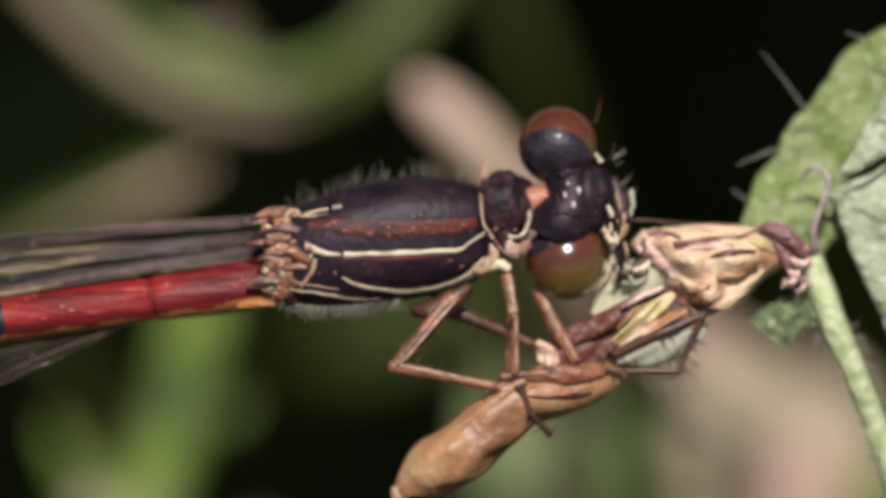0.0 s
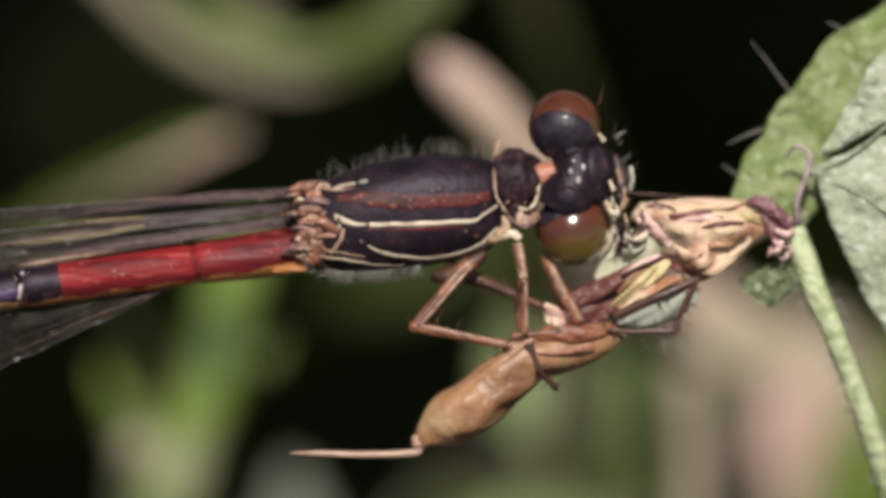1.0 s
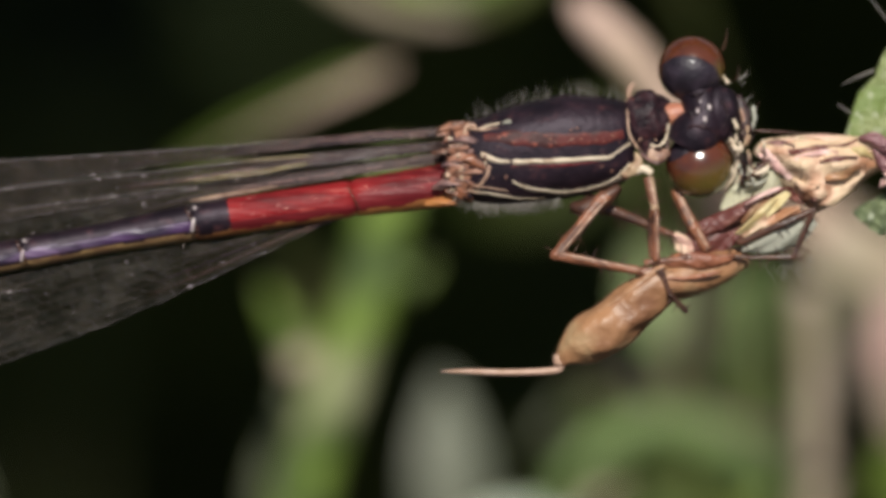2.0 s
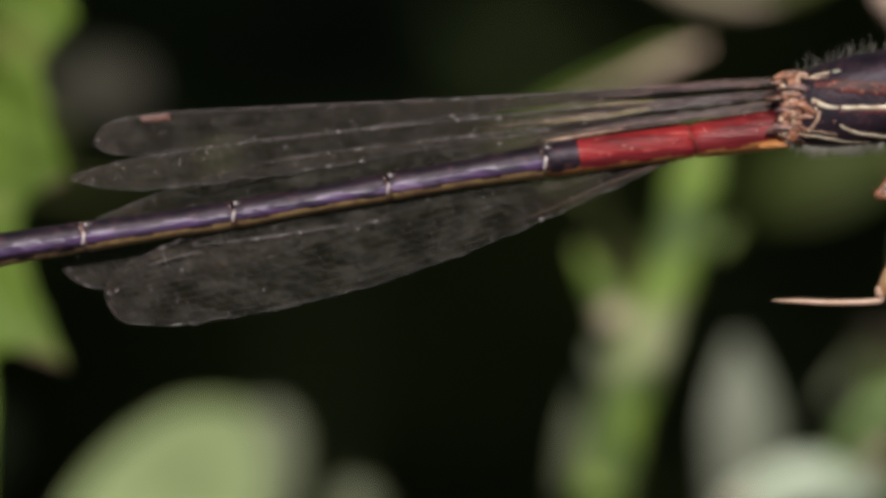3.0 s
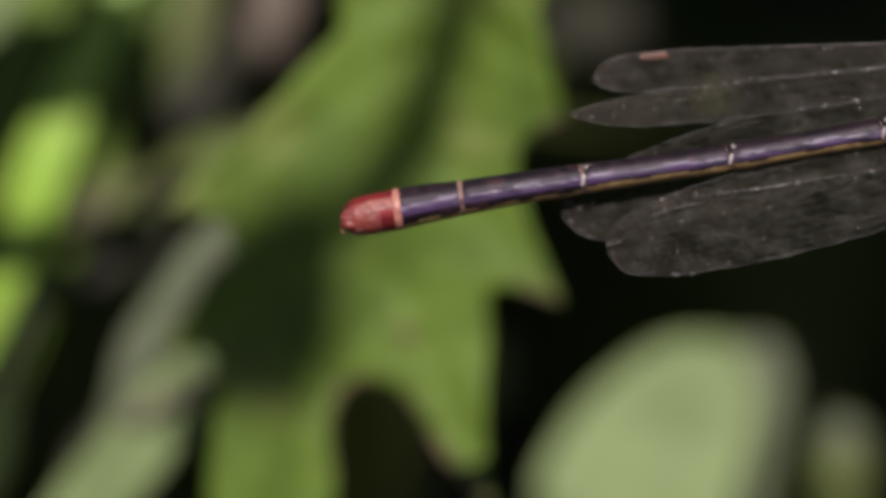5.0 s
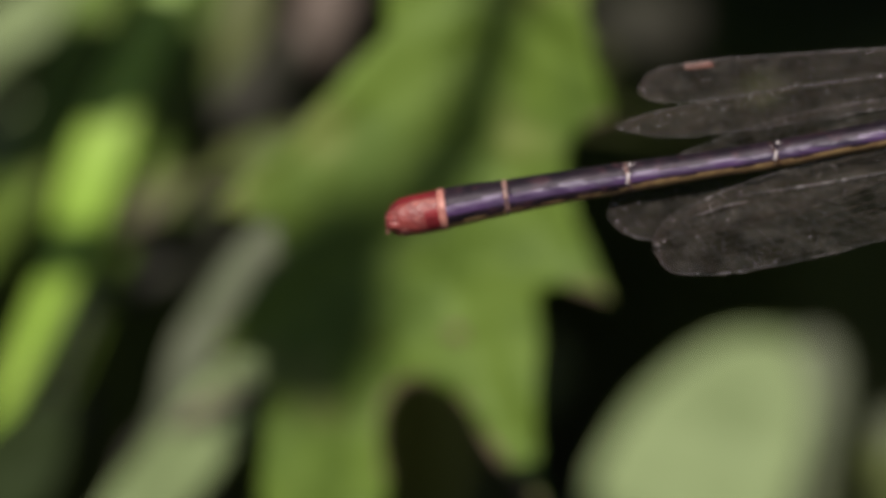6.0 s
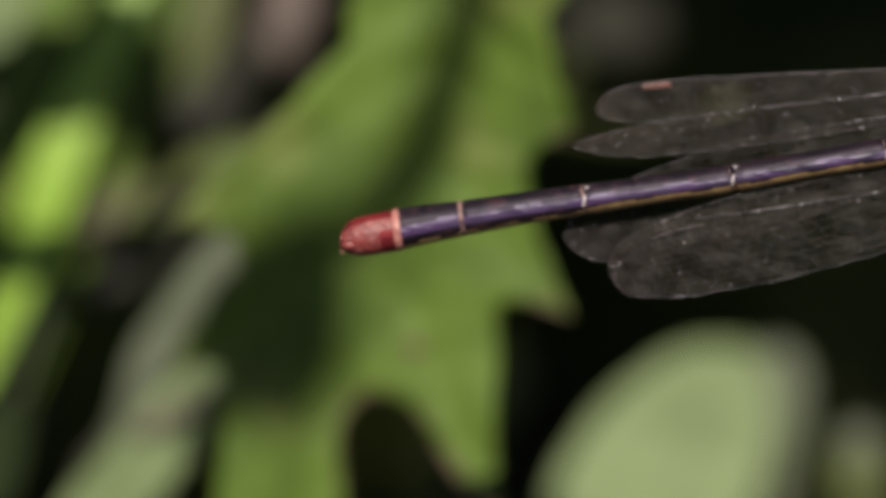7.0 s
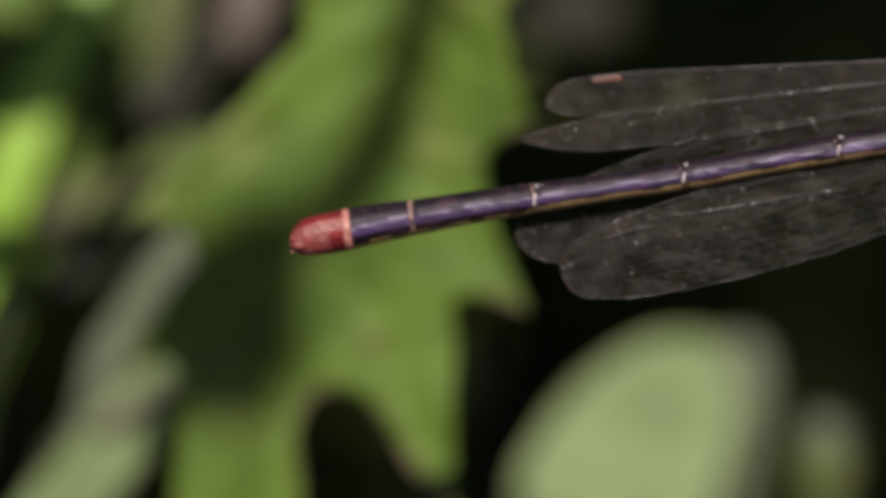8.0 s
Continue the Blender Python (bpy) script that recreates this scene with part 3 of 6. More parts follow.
def abdomen_at(u):
    return tuple(np.interp(-u, -ABDOMEN[:, 0], ABDOMEN[:, k]) for k in (1, 2))


def make_abdomen():
    n, segments = 48, []
    for a, b, colour in JOINTS:
        pts, faces, mats = [], [], []
        steps = 48
        for i in range(steps + 1):
            f = i / steps
            u = a + (b - a) * f
            v, r = abdomen_at(u)
            r *= 1 - 0.10 * max(0, 1 - f * 22) - 0.08 * max(0, 1 - (1 - f) * 18)
            for j in range(n):
                t = 2 * math.pi * j / n
                pts.append((u - 0.16 * r * math.sin(t), v + r * math.sin(t), r * math.cos(t)))
        for i in range(steps):
            f = (i + 0.5) / steps
            u = a + (b - a) * f
            for j in range(n):
                faces.append((i * n + j, i * n + (j + 1) % n, (i + 1) * n + (j + 1) % n, (i + 1) * n + j))
                t = math.degrees(2 * math.pi * (j + 0.5) / n)
                under = 224 < t < 314 + 7 * max(0, u - 8.1) + 5 * math.sin(u * 5.3)
                back = 9 + 5 * math.sin(u * 3.1) < t < 168
                if colour == "red" and b < 5 and f > 0.77:
                    mats.append(2 if not under else 1)
                elif colour == "purple":
                    mats.append(1 if (328 + 4 * math.sin(u * 4.1) if u > -8.1 else 312 + 4 * math.sin(u * 6)) > t > (214 if u > -4 else 226) else 2 if back or t > 180 and t < 336 else 0)
                elif colour == "red":
                    mats.append(1 if under else 3 if 196 < t < 344 or u > 8.2 and not 18 < t < 110 else 0)
                else:
                    mats.append(3 if 48 < t < 170 or f < 0.34 and (t > 300 or t < 5) else 0)
        faces += [tuple(range(n))[::-1], tuple(range(steps * n, steps * n + n))]
        mats += [0, 0]
        words = {"red": "crimson abdomen segment with an orange underside", "purple": "violet black abdomen segment with an orange lower edge", "redtip": "red tail segment"}[colour]
        seg = part("abdomen_segment", (pts, faces, mats), (colour, "gold" if colour == "purple" else "orange", "black", "darkred"), damselfly, words)
        segments.append(seg)
        if b > -14:
            v, r = abdomen_at(b)
            wide = 0.14 if b < -12 else 0.02 if b > -7 else 0.07 if b < -10.5 else 0.04
            part("joint_ring", tube([(b + wide, v + 0.01, 0), (b, v, 0), (b - wide, v - 0.01, 0)], [r * 0.97, r * (1.06 if b < -12 else 1.02), r * 0.97], 28, 6), "ring" if b < -12 else "duskring" if b < -7 else "legdark", seg, "pale joint ring" if b < -7 else "dark joint ring")
            if -11 < b < 5:
                dots = join(tube([(b + 0.02, v + r * 0.28, r * 0.97), (b, v, r * 1.01), (b - 0.03, v - r * 0.5, r * 0.9)], [0.03, 0.045, 0.03], 8, 10, lump=0.4), ball((b + 0.05, v + r * 0.82, r * 0.6), 0.05, 8, (1, 1, 1), 0.4), ball((b + 0.17, v + r * 0.84, r * 0.58), 0.025, 8), ball((b - 0.1, v + r * 0.6, r * 0.82), 0.022, 8))
                part("joint_mark", dots, "jointwhite", seg, "white joint fleck")
    rng = random.Random(17)
    for k in range(34):
        u, t = rng.uniform(5.3, 10.4), math.radians(rng.choice([rng.uniform(-30, 70), rng.gauss(20, 10)]))
        v, r = abdomen_at(u)
        part("fleck", ball((u, v + r * math.sin(t), r * math.cos(t)), rng.choice([0.01, 0.013, 0.018, 0.026]), 6, (2.0, 0.8, 0.5), 0.3), "ring", segments[0 if u > 8.13 else 1])
    tail = part("tail_tip", ball((-14.2, -2.44, 0.0), 0.47, 32, (0.95, 1.0, 0.95), 0.12), "redtip", damselfly, "lobed red tail end")
    for dv, dw, r in ((0.16, 0.3, 0.13), (-0.12, 0.32, 0.15), (0.02, 0.36, 0.12)):
        part("clasper", tube([(-14.25, -2.47 + dv, dw), (-14.5, -2.5 + dv, dw * 0.9), (-14.66, -2.53 + dv * 0.8, dw * 0.6)], [r, r * 0.9, 0.03], 12, lump=0.3), "redtip", tail, "rounded red clasper")
    for dv, dw in ((-0.1, 0.26), (-0.28, 0.14), (0.1, 0.26)):
        part("clasper_end", ball((-14.6, -2.52 + dv, dw), 0.055, 10, (0.9, 1.2, 0.8), 0.3), "ring", tail, "pale pink end")
    v, r = abdomen_at(-13.75)
    part("joint_ring", tube([(-13.72, v + 0.01, 0), (-13.76, v, 0), (-13.8, v - 0.01, 0)], [r * 0.985, r * 1.015, r * 0.985], 28, 4), "redtip", tail, "faint red joint")


def edge_point(line, s):
    i = s * (len(line) - 1)
    k = min(int(i), len(line) - 2)
    return line[k] * (1 - (i - k)) + line[k + 1] * (i - k)


def make_wing(lead, trail, w, tilt, mark, seed, hinge):
    """A narrow folded wing: a pleated film, lengthwise and cross veins, and the dark mark near the tip."""
    rng = random.Random(seed)
    front, back = curve(lead, 60), curve(trail, 60)

    def place(s, x, lift=0.0):
        p = edge_point(front, s) * (1 - x) + edge_point(back, s) * x
        p[1] += (0.06 * noise.noise(Vector((p[0] * 1.7, seed * 3.7, 0))) + 0.03 * noise.noise(Vector((p[0] * 5.0, seed * 3.7, 4)))) * x * x * min(1, 4 * s)
        pleat = 0.02 * math.sin(x * 22) * min(1, 6 * s) * min(1, 8 * (1 - s))
        return (p[0], p[1], w + tilt * s * (x - 0.3) + pleat + lift)

    n, m = 90, 16
    pts = [place(i / n, j / m, lift) for lift in (0.006, -0.006) for i in range(n + 1) for j in range(m + 1)]
    k, q = (n + 1) * (m + 1), m + 1
    faces = []
    for i in range(n):
        for j in range(m):
            a = i * q + j
            faces += [(a, a + 1, a + q + 1, a + q), (k + a, k + a + q, k + a + q + 1, k + a + 1)]
    wing = part("wing", (pts, faces), "wing", damselfly, "smoky clear wing with dark veins", pivot=hinge)
    ribs = [0.0, 0.07, 0.14, 0.22, 0.31, 0.4, 0.49, 0.58, 0.67, 0.76, 0.84, 0.92, 1.0]
    veins = []
    for x in ribs[1:-1]:
        stop = 0.985 if x in (0.0, 1.0) else rng.uniform(0.93, 0.975)
        line = [place(s, x, 0.015) for s in np.linspace(0.01, stop, 14)]
        r = 0.012 if x < 0.1 else 0.0085
        veins.append(tube(line, [r * (1 + 3.0 * max(0, 1 - k / 4)) for k in range(13)] + [r * 0.6], 5, 44))
    part("leading_vein", tube([place(s, 0.0, 0.02) for s in np.linspace(0.03, 0.99, 40)], [0.017] * 20 + [0.012] * 20, 6, 100, lump=0.3), "edgevein", wing, "pale mauve leading edge")
    part("trailing_edge", tube([place(s, 1.0, 0.015) for s in np.linspace(0.03, 0.99, 60)], [0.011] * 60, 5, 160, lump=0.5), "edgevein", wing, "pale uneven trailing edge")
    part("venation", join(*veins), "vein", wing, "lengthwise dark veins", kind="stuff")
    cross = []
    for a, b in zip(ribs, ribs[1:]):
        s = 0.2 + rng.uniform(0, 0.03)
        while s < 0.95:
            e = s + rng.uniform(-0.006, 0.006)
            cross.append(tube([place(s, a, 0.014), place(e, b, 0.014)], [0.0085, 0.0085], 3, 1))
            s += rng.uniform(0.013, 0.025)
    part("cross_venation", join(*cross), "crossvein", wing, "net of fine cross veins", kind="stuff")
    for k in range(14):
        x, begin = (k + rng.uniform(0.1, 0.9)) / 14, rng.uniform(0.0, 0.06)
        stop, r = begin + rng.uniform(0.1, 0.34), rng.uniform(0.013, 0.032)
        streak = tube([place(s, x, 0.03 + 0.03 * rng.random()) for s in np.linspace(begin, stop, 6)], [r, r, r * 0.9, r * 0.8, r * 0.6, 0.005], 6, 18, lump=0.6)
        part("root_vein", streak, rng.choice(["dusk", "shield", "legdark", "dusk", "dusk", "shield", "edgevein", "legdark", "duskring"]), wing, "thick vein at the wing root")
    # small white balls painted as sparkles on the wing
    glints = [ball(place(rng.uniform(0.3, 0.97), rng.choice(ribs), 0.03), rng.choice([0.009, 0.011, 0.014, 0.021]), 6) for k in range(26)]
    glints += [ball(place(rng.uniform(0.05, 0.5), rng.choice([0.0, 0.13, 0.4, 1.0]), 0.04), rng.choice([0.012, 0.016, 0.02, 0.028]), 6, (1.4, 0.9, 0.7), 0.3) for k in range(16)]
    part("wing_glints", join(*glints), "jointwhite", wing, "tiny white specks that stand in for glints", kind="stuff")
    s0, s1 = mark
    spot = [place(s, x, 0.03) for s in np.linspace(s0, s1, 6) for x in (0.02, 0.09, 0.17)]
    under = [(p[0], p[1], p[2] - 0.05) for p in spot]
    fs = [(i * 3 + j, i * 3 + j + 1, i * 3 + j + 4, i * 3 + j + 3) for i in range(5) for j in range(2)]
    fs += [tuple(x + 18 for x in f[::-1]) for f in fs]
    part("wing_mark", (spot + under, fs), "stigma" if seed == 1 else "faintmark", wing, "red-brown cell near the wing tip")
    return wing


def make_wings():
    far_fore = make_wing([(10.7, 2.95), (7.0, 2.68), (3.2, 2.42), (-2.8, 2.13), (-5.8, 1.97), (-7.45, 1.68), (-7.9, 1.12)],
                         [(10.7, 2.75), (7.4, 2.5), (4.0, 2.15), (-1.5, 1.45), (-5.0, 1.0), (-7.2, 0.84), (-7.9, 1.12)], -0.75, 0.3, (0.675, 0.735), 1, (10.7, 2.8, -0.7))
    far_hind = make_wing([(10.6, 2.62), (6.5, 2.26), (3.2, 1.93), (-2.8, 1.3), (-5.8, 0.9), (-7.5, 0.55), (-8.55, 0.22)],
                         [(10.6, 2.4), (7.0, 2.0), (4.0, 1.5), (-1.0, 0.65), (-4.5, 0.12), (-7.2, -0.08), (-8.55, 0.22)], -0.55, 0.3, (0.66, 0.70), 2, (10.6, 2.5, -0.5))
    near_fore = make_wing([(10.65, 2.35), (7.0, 1.88), (3.66, 1.45), (-0.5, 0.92), (-4.0, 0.32), (-7.0, -0.75), (-8.4, -1.55), (-8.72, -2.3)],
                          [(10.65, 2.12), (7.5, 1.66), (4.2, 1.0), (0.5, -0.7), (-3.6, -2.2), (-6.6, -2.85), (-8.0, -2.85), (-8.72, -2.3)], -0.5, 0.06, (0.69, 0.73), 3, (10.65, 2.15, -0.5))
    near_hind = make_wing([(10.4, 1.95), (7.0, 1.2), (3.5, 0.52), (0.0, -0.12), (-4.0, -1.1), (-6.2, -1.9), (-7.3, -2.55), (-7.5, -3.2)],
                          [(10.4, 1.55), (7.7, 0.68), (5.2, -0.45), (2.2, -1.8), (-1.0, -2.9), (-4.4, -3.68), (-6.8, -3.83), (-7.5, -3.2)], -0.06, 0.04, (0.69, 0.73), 4, (10.4, 1.75, -0.06))
    for pts, wide, key in (([(3.9, 1.7), (5.5, 1.87), (7.0, 2.1)], [0.02, 0.075, 0.03], "rootfilm"), ([(5.4, 2.17), (6.2, 2.24), (7.1, 2.3)], [0.015, 0.04, 0.015], "rootfilm"), ([(4.1, 1.22), (5.0, 1.36), (6.3, 1.57)], [0.015, 0.03, 0.015], "rim"), ([(6.5, 2.0), (8.0, 2.2), (9.6, 2.38)], [0.015, 0.03, 0.02], "dusk")):
        part("root_film", blade([(u, v, -0.2) for u, v in pts], wide, None, 0.02, 0.1, 24, 6, wave=0.04), key, far_hind, "pale film between the root veins")
    # pale strips that paint bright highlights along the veins
    for pts in ([(-5.2, -1.75), (-3.0, -1.46), (-1.4, -1.2), (0.2, -0.96)], [(-6.4, -2.3), (-5.6, -2.05), (-4.9, -1.9)]):
        part("glint_vein", tube([(u, v, 0.02) for u, v in pts], [0.012] + [0.022] * (len(pts) - 2) + [0.012], 6, 40, lump=0.4), "edgevein", near_hind, "pale strip painted as a glint along a vein")
    base = part("wing_base", tube([(11.0, 3.0, 0.25), (10.85, 2.65, 0.5), (10.8, 2.15, 0.62), (10.7, 1.65, 0.55), (10.6, 1.28, 0.35)], [0.14, 0.36, 0.42, 0.38, 0.22], 48, 70, lump=0.2, knobs=0.05), "joint", damselfly, "knobbly tan wing base")
    # plates of the wing hinge: line, half widths, colour
    plates = (([(10.15, 2.82), (10.5, 2.95), (10.88, 3.08)], [0.06, 0.15, 0.06], "joint"), ([(10.3, 2.6), (10.8, 2.68), (11.15, 2.64)], [0.04, 0.1, 0.05], "duskring"),
              ([(10.05, 2.36), (10.5, 2.42), (10.95, 2.48)], [0.03, 0.08, 0.05], "joint"), ([(10.76, 2.16), (11.04, 2.15), (11.36, 1.98)], [0.09, 0.2, 0.08], "leg"),
              ([(10.65, 1.76), (11.0, 1.86), (11.3, 1.9)], [0.05, 0.1, 0.05], "joint"), ([(10.05, 1.5), (10.4, 1.62), (10.95, 1.66)], [0.05, 0.12, 0.07], "duskring"),
              ([(10.25, 2.05), (10.5, 2.1), (10.8, 2.12)], [0.04, 0.08, 0.04], "duskring"), ([(10.35, 1.46), (10.68, 1.41), (11.0, 1.17)], [0.08, 0.15, 0.06], "leg"),
              ([(9.9, 1.1), (10.24, 1.16), (10.62, 1.16)], [0.06, 0.13, 0.08], "orange"), ([(11.3, 2.12), (11.5, 2.17), (11.75, 2.17), (11.95, 2.16)], [0.16, 0.14, 0.05, 0.03], "cream"),
              ([(10.9, 1.44), (11.1, 1.42), (11.3, 1.35)], [0.05, 0.07, 0.04], "rim"), ([(10.95, 1.5), (11.15, 1.62), (11.35, 1.6)], [0.06, 0.1, 0.05], "joint"))
    words = {"cream": "cream corner plate", "orange": "orange plate", "leg": "rusty orange plate"}

    def crest(u, v):
        return 0.6 + 0.42 * math.sin((v - 1.0) / 2.3 * 3.14) - 0.35 * max(0, 10.6 - u) + 0.03 * noise.noise(Vector((u * 5, v * 5, 1)))

    for pts, wide, key in plates:
        part("wing_root_plate", blade([(u, v, crest(u, v)) for u, v in pts], wide, None, 0.09, -0.5, 24, 12, wave=0.14), key, base, words.get(key, "brownish hinge plate"))
    part("wing_root_ring", tube([(11.0 + 0.15 * math.cos(a), 2.88 + 0.16 * math.sin(a), 0.78) for a in np.linspace(0.6, 6.3, 13)], [0.035] + [0.05] * 11 + [0.035], 10, 40, lump=0.3), "rim", base, "pale ring of the fore wing hinge")
    for u, v, r in ((10.71, 1.97, 0.08), (10.41, 1.82, 0.065), (10.67, 2.3, 0.045), (10.27, 1.5, 0.045)):
        part("wing_root_knob", ball((u, v, crest(u, v) + 0.02), r, 14, (1.1, 1.2, 0.5), 0.5), "rim", base, "small whitish knob")
    part("wing_root_hole", ball((11.33, 2.23, crest(11.33, 2.23) + 0.1), 0.07, 12, (0.8, 1.3, 0.5), 0.2), "legdark", base, "dark pit beside the orange plate")
    rng = random.Random(9)
    for k in range(16):
        v = rng.uniform(1.2, 2.9)
        u, w, a = rng.uniform(10.35, 11.2), 0.62 + 0.42 * math.sin((v - 1.0) / 2.3 * 3.14), rng.uniform(0, 3.14)
        d = (math.cos(a) * 0.1, math.sin(a) * 0.1)
        part("wing_root_knob", tube([(u - d[0], v - d[1], w - 0.05), (u, v, w), (u + d[0], v + d[1], w - 0.05)], [0.025, rng.uniform(0.03, 0.06), 0.025], 8, 8, lump=0.4), rng.choice(["joint", "rim", "shield", "duskring", "cream"]), base)
    part("wing_root_strut", tube([(11.13, 1.47, 0.95), (11.27, 1.67, 1.08), (11.37, 1.82, 1.12), (11.42, 2.05, 1.12)], [0.025, 0.04, 0.045, 0.05], 8, lump=0.2), "rim", base, "pale strut")
    part("wing_root_strut", tube([(10.95, 2.95, 0.75), (11.3, 2.92, 0.9), (11.9, 2.98, 0.98)], [0.03, 0.03, 0.03], 8, knobs=0.02), "rim", base, "pale strut")
    return far_fore, far_hind, near_fore, near_hind


def cap(c, r, way, angle, edge=0.1, n=40):
    """Part of a sphere's shell round a direction."""
    z = Vector(way).normalized()
    x = z.orthogonal().normalized()
    y = z.cross(x)
    pts, faces = [tuple(Vector(c) + z * r)], []
    rings = 14
    for i in range(1, rings + 1):
        a = math.radians(angle) * i / rings
        for j in range(n):
            b = 2 * math.pi * j / n
            k = r - (edge * r if i == rings else 0)
            pts.append(tuple(Vector(c) + (z * math.cos(a) + (x * math.cos(b) + y * math.sin(b)) * math.sin(a)) * k))
    faces = [(0, 1 + j, 1 + (j + 1) % n) for j in range(n)]
    for i in range(rings - 1):
        for j in range(n):
            a, b = 1 + i * n + j, 1 + i * n + (j + 1) % n
            faces.append((a, a + n, b + n, b))
    return pts, faces


def make_head():
    top_eye, low_eye = (16.44, 4.32, 0.35), (16.6, 1.98, 0.45)
    # capsule between the eyes, narrow behind and swelling to the face
    head = part("head", tube([(16.42, 4.2, 0.45), (16.52, 3.75, 0.55), (16.68, 3.25, 0.62), (16.52, 2.75, 0.66), (16.36, 2.42, 0.62)], [0.60, 0.44, 0.51, 0.62, 0.58], 32, 36, lump=0.1), "black", damselfly, "bronze black dumbbell-shaped head")
    part("face", ball((17.06, 3.22, 0.46), 0.64, 32, (0.86, 1.16, 0.98), 0.12), "black", head, "dark domed face")
    for c, way, ang, r in ((top_eye, (-0.22, -0.75, 0.63), 75, 0.81), (low_eye, (-0.55, 0.82, -0.12), 63, 0.82)):
        eye = part("compound_eye", ball(c, r, 48, (1.02, 1.0, 0.95)), "eye", head, "glossy red-brown eye, olive below", pivot=c)
        part("eye_cap", cap(c, r * 1.008, way, ang, 0.03), "capblack", eye, "dark violet-black cap of the eye")
    for u, v, w, r in ((16.53, 3.31, 1.15, 0.05), (16.81, 3.40, 1.15, 0.055), (16.70, 3.11, 1.17, 0.055), (16.6, 3.55, 1.06, 0.03)):
        part("ocellus", ball((u, v, w), r * 1.15, 10, (0.8, 1.2, 0.7), 0.3), "jointwhite", head, "small pale simple eye")
        part("ocellus_rim", tube([(u + 0.08 * math.cos(a), v + 0.08 * math.sin(a), w - 0.03) for a in np.linspace(0, 5.6, 9)], [0.02] * 9, 6, 18), "shield", head, "dark raised rim")
    # ridges that cross the crown and the face
    for pts in ([(16.1, 2.75, 1.05), (16.4, 2.95, 1.22), (16.75, 2.9, 1.2), (17.05, 2.7, 1.0)], [(16.25, 3.75, 0.95), (16.55, 3.72, 1.02), (16.9, 3.85, 0.85)], [(16.95, 3.6, 0.98), (17.2, 3.45, 1.0), (17.25, 3.1, 1.02), (17.1, 2.85, 1.0)], [(16.3, 3.35, 1.02), (16.4, 3.2, 1.1), (16.35, 3.02, 1.12)]):
        part("crown_ridge", tube(pts, [0.02] + [0.05] * (len(pts) - 2) + [0.02], 8, 24, knobs=0.03), "shield", head, "low dark ridge")
    marks = (([(16.05, 3.78, 0.4), (16.2, 3.6, 0.55), (16.3, 3.5, 0.6)], 0.09), ([(17.18, 4.15, 0.75), (17.3, 3.98, 0.7)], 0.08), ([(17.42, 3.1, 0.95), (17.5, 2.85, 0.95)], 0.07),
             ([(17.3, 2.62, 0.98), (17.42, 2.52, 0.98)], 0.08), ([(17.55, 2.55, 0.85), (17.62, 2.4, 0.85), (17.55, 2.28, 0.8)], 0.07), ([(17.62, 2.75, 0.8), (17.72, 2.95, 0.7)], 0.07))
    for pts, r in marks:
        part("face_mark", tube(pts, [r * 0.5] + [r * 0.8] * (len(pts) - 1), 10, knobs=0.04), "cream", head, "cream fleck")
    for pts, r, key in (([(17.62, 3.37, 0.75), (17.71, 3.02, 0.80), (17.77, 2.67, 0.80), (17.71, 2.38, 0.75)], 0.07, "legcream"), ([(17.37, 2.51, 1.00), (17.45, 2.39, 1.05), (17.55, 2.33, 1.02), (17.48, 2.22, 0.98)], 0.09, "cream"), ([(17.91, 3.42, 0.60), (17.95, 3.23, 0.65), (17.92, 3.00, 0.68), (17.83, 2.76, 0.70)], 0.05, "paper"), ([(17.76, 1.87, 0.80), (17.98, 1.77, 0.85), (18.18, 1.84, 0.85), (18.28, 1.98, 0.80)], 0.06, "cream")):
        part("mouth_plate", tube(pts, [r * 0.5, r, r * 0.9, r * 0.3], 12, 20, flat=0.6, knobs=0.04), key, head, "pale mouth plate")
    part("upper_lip", tube([(17.55, 3.65, 0.5), (17.7, 3.2, 0.65), (17.72, 2.75, 0.7), (17.8, 2.5, 0.6)], [0.1, 0.15, 0.15, 0.08], 12, knobs=0.06), "dusk", head, "dark upper lip")
    part("cheek", tube([(17.55, 2.3, 0.75), (17.5, 1.95, 0.72), (17.38, 1.6, 0.6), (17.1, 1.25, 0.45)], [0.03, 0.045, 0.045, 0.03], 10, knobs=0.02), "cream", head, "pale rim beside the eye")
    part("jaw", tube([(17.62, 2.1, 0.6), (17.68, 1.8, 0.6), (17.66, 1.45, 0.5)], [0.06, 0.08, 0.05], 8), "legdark", head, "dark jaw")
    part("jaw", tube([(17.78, 2.35, 0.6), (17.85, 1.98, 0.65), (18.0, 1.7, 0.55), (18.25, 1.85, 0.5)], [0.03, 0.05, 0.05, 0.03], 10, knobs=0.03), "legcream", head, "cream jaw")
    part("palp", tube([(17.75, 1.62, 0.75), (18.0, 1.85, 0.78), (18.3, 2.08, 0.7)], [0.05, 0.09, 0.04], 8), "legdark", head, "dark mouth feeler")
    part("palp", tube([(17.7, 1.5, 0.7), (18.0, 1.5, 0.72), (18.25, 1.62, 0.6)], [0.04, 0.06, 0.03], 8), "paper", head, "pale mouth feeler")
    for pts in ([(17.45, 4.0, 0.4), (17.55, 4.15, 0.5), (17.6, 4.4, 0.5)], [(17.85, 2.8, 0.5), (17.95, 3.05, 0.5), (17.96, 3.25, 0.5), (18.08, 3.5, 0.5)], [(17.2, 4.75, 0.3), (17.28, 5.0, 0.3), (17.32, 5.3, 0.3)]):
        part("antenna", tube(pts, [0.016] * (len(pts) - 1) + [0.006], 6), "legdark", head, "thin dark feeler")
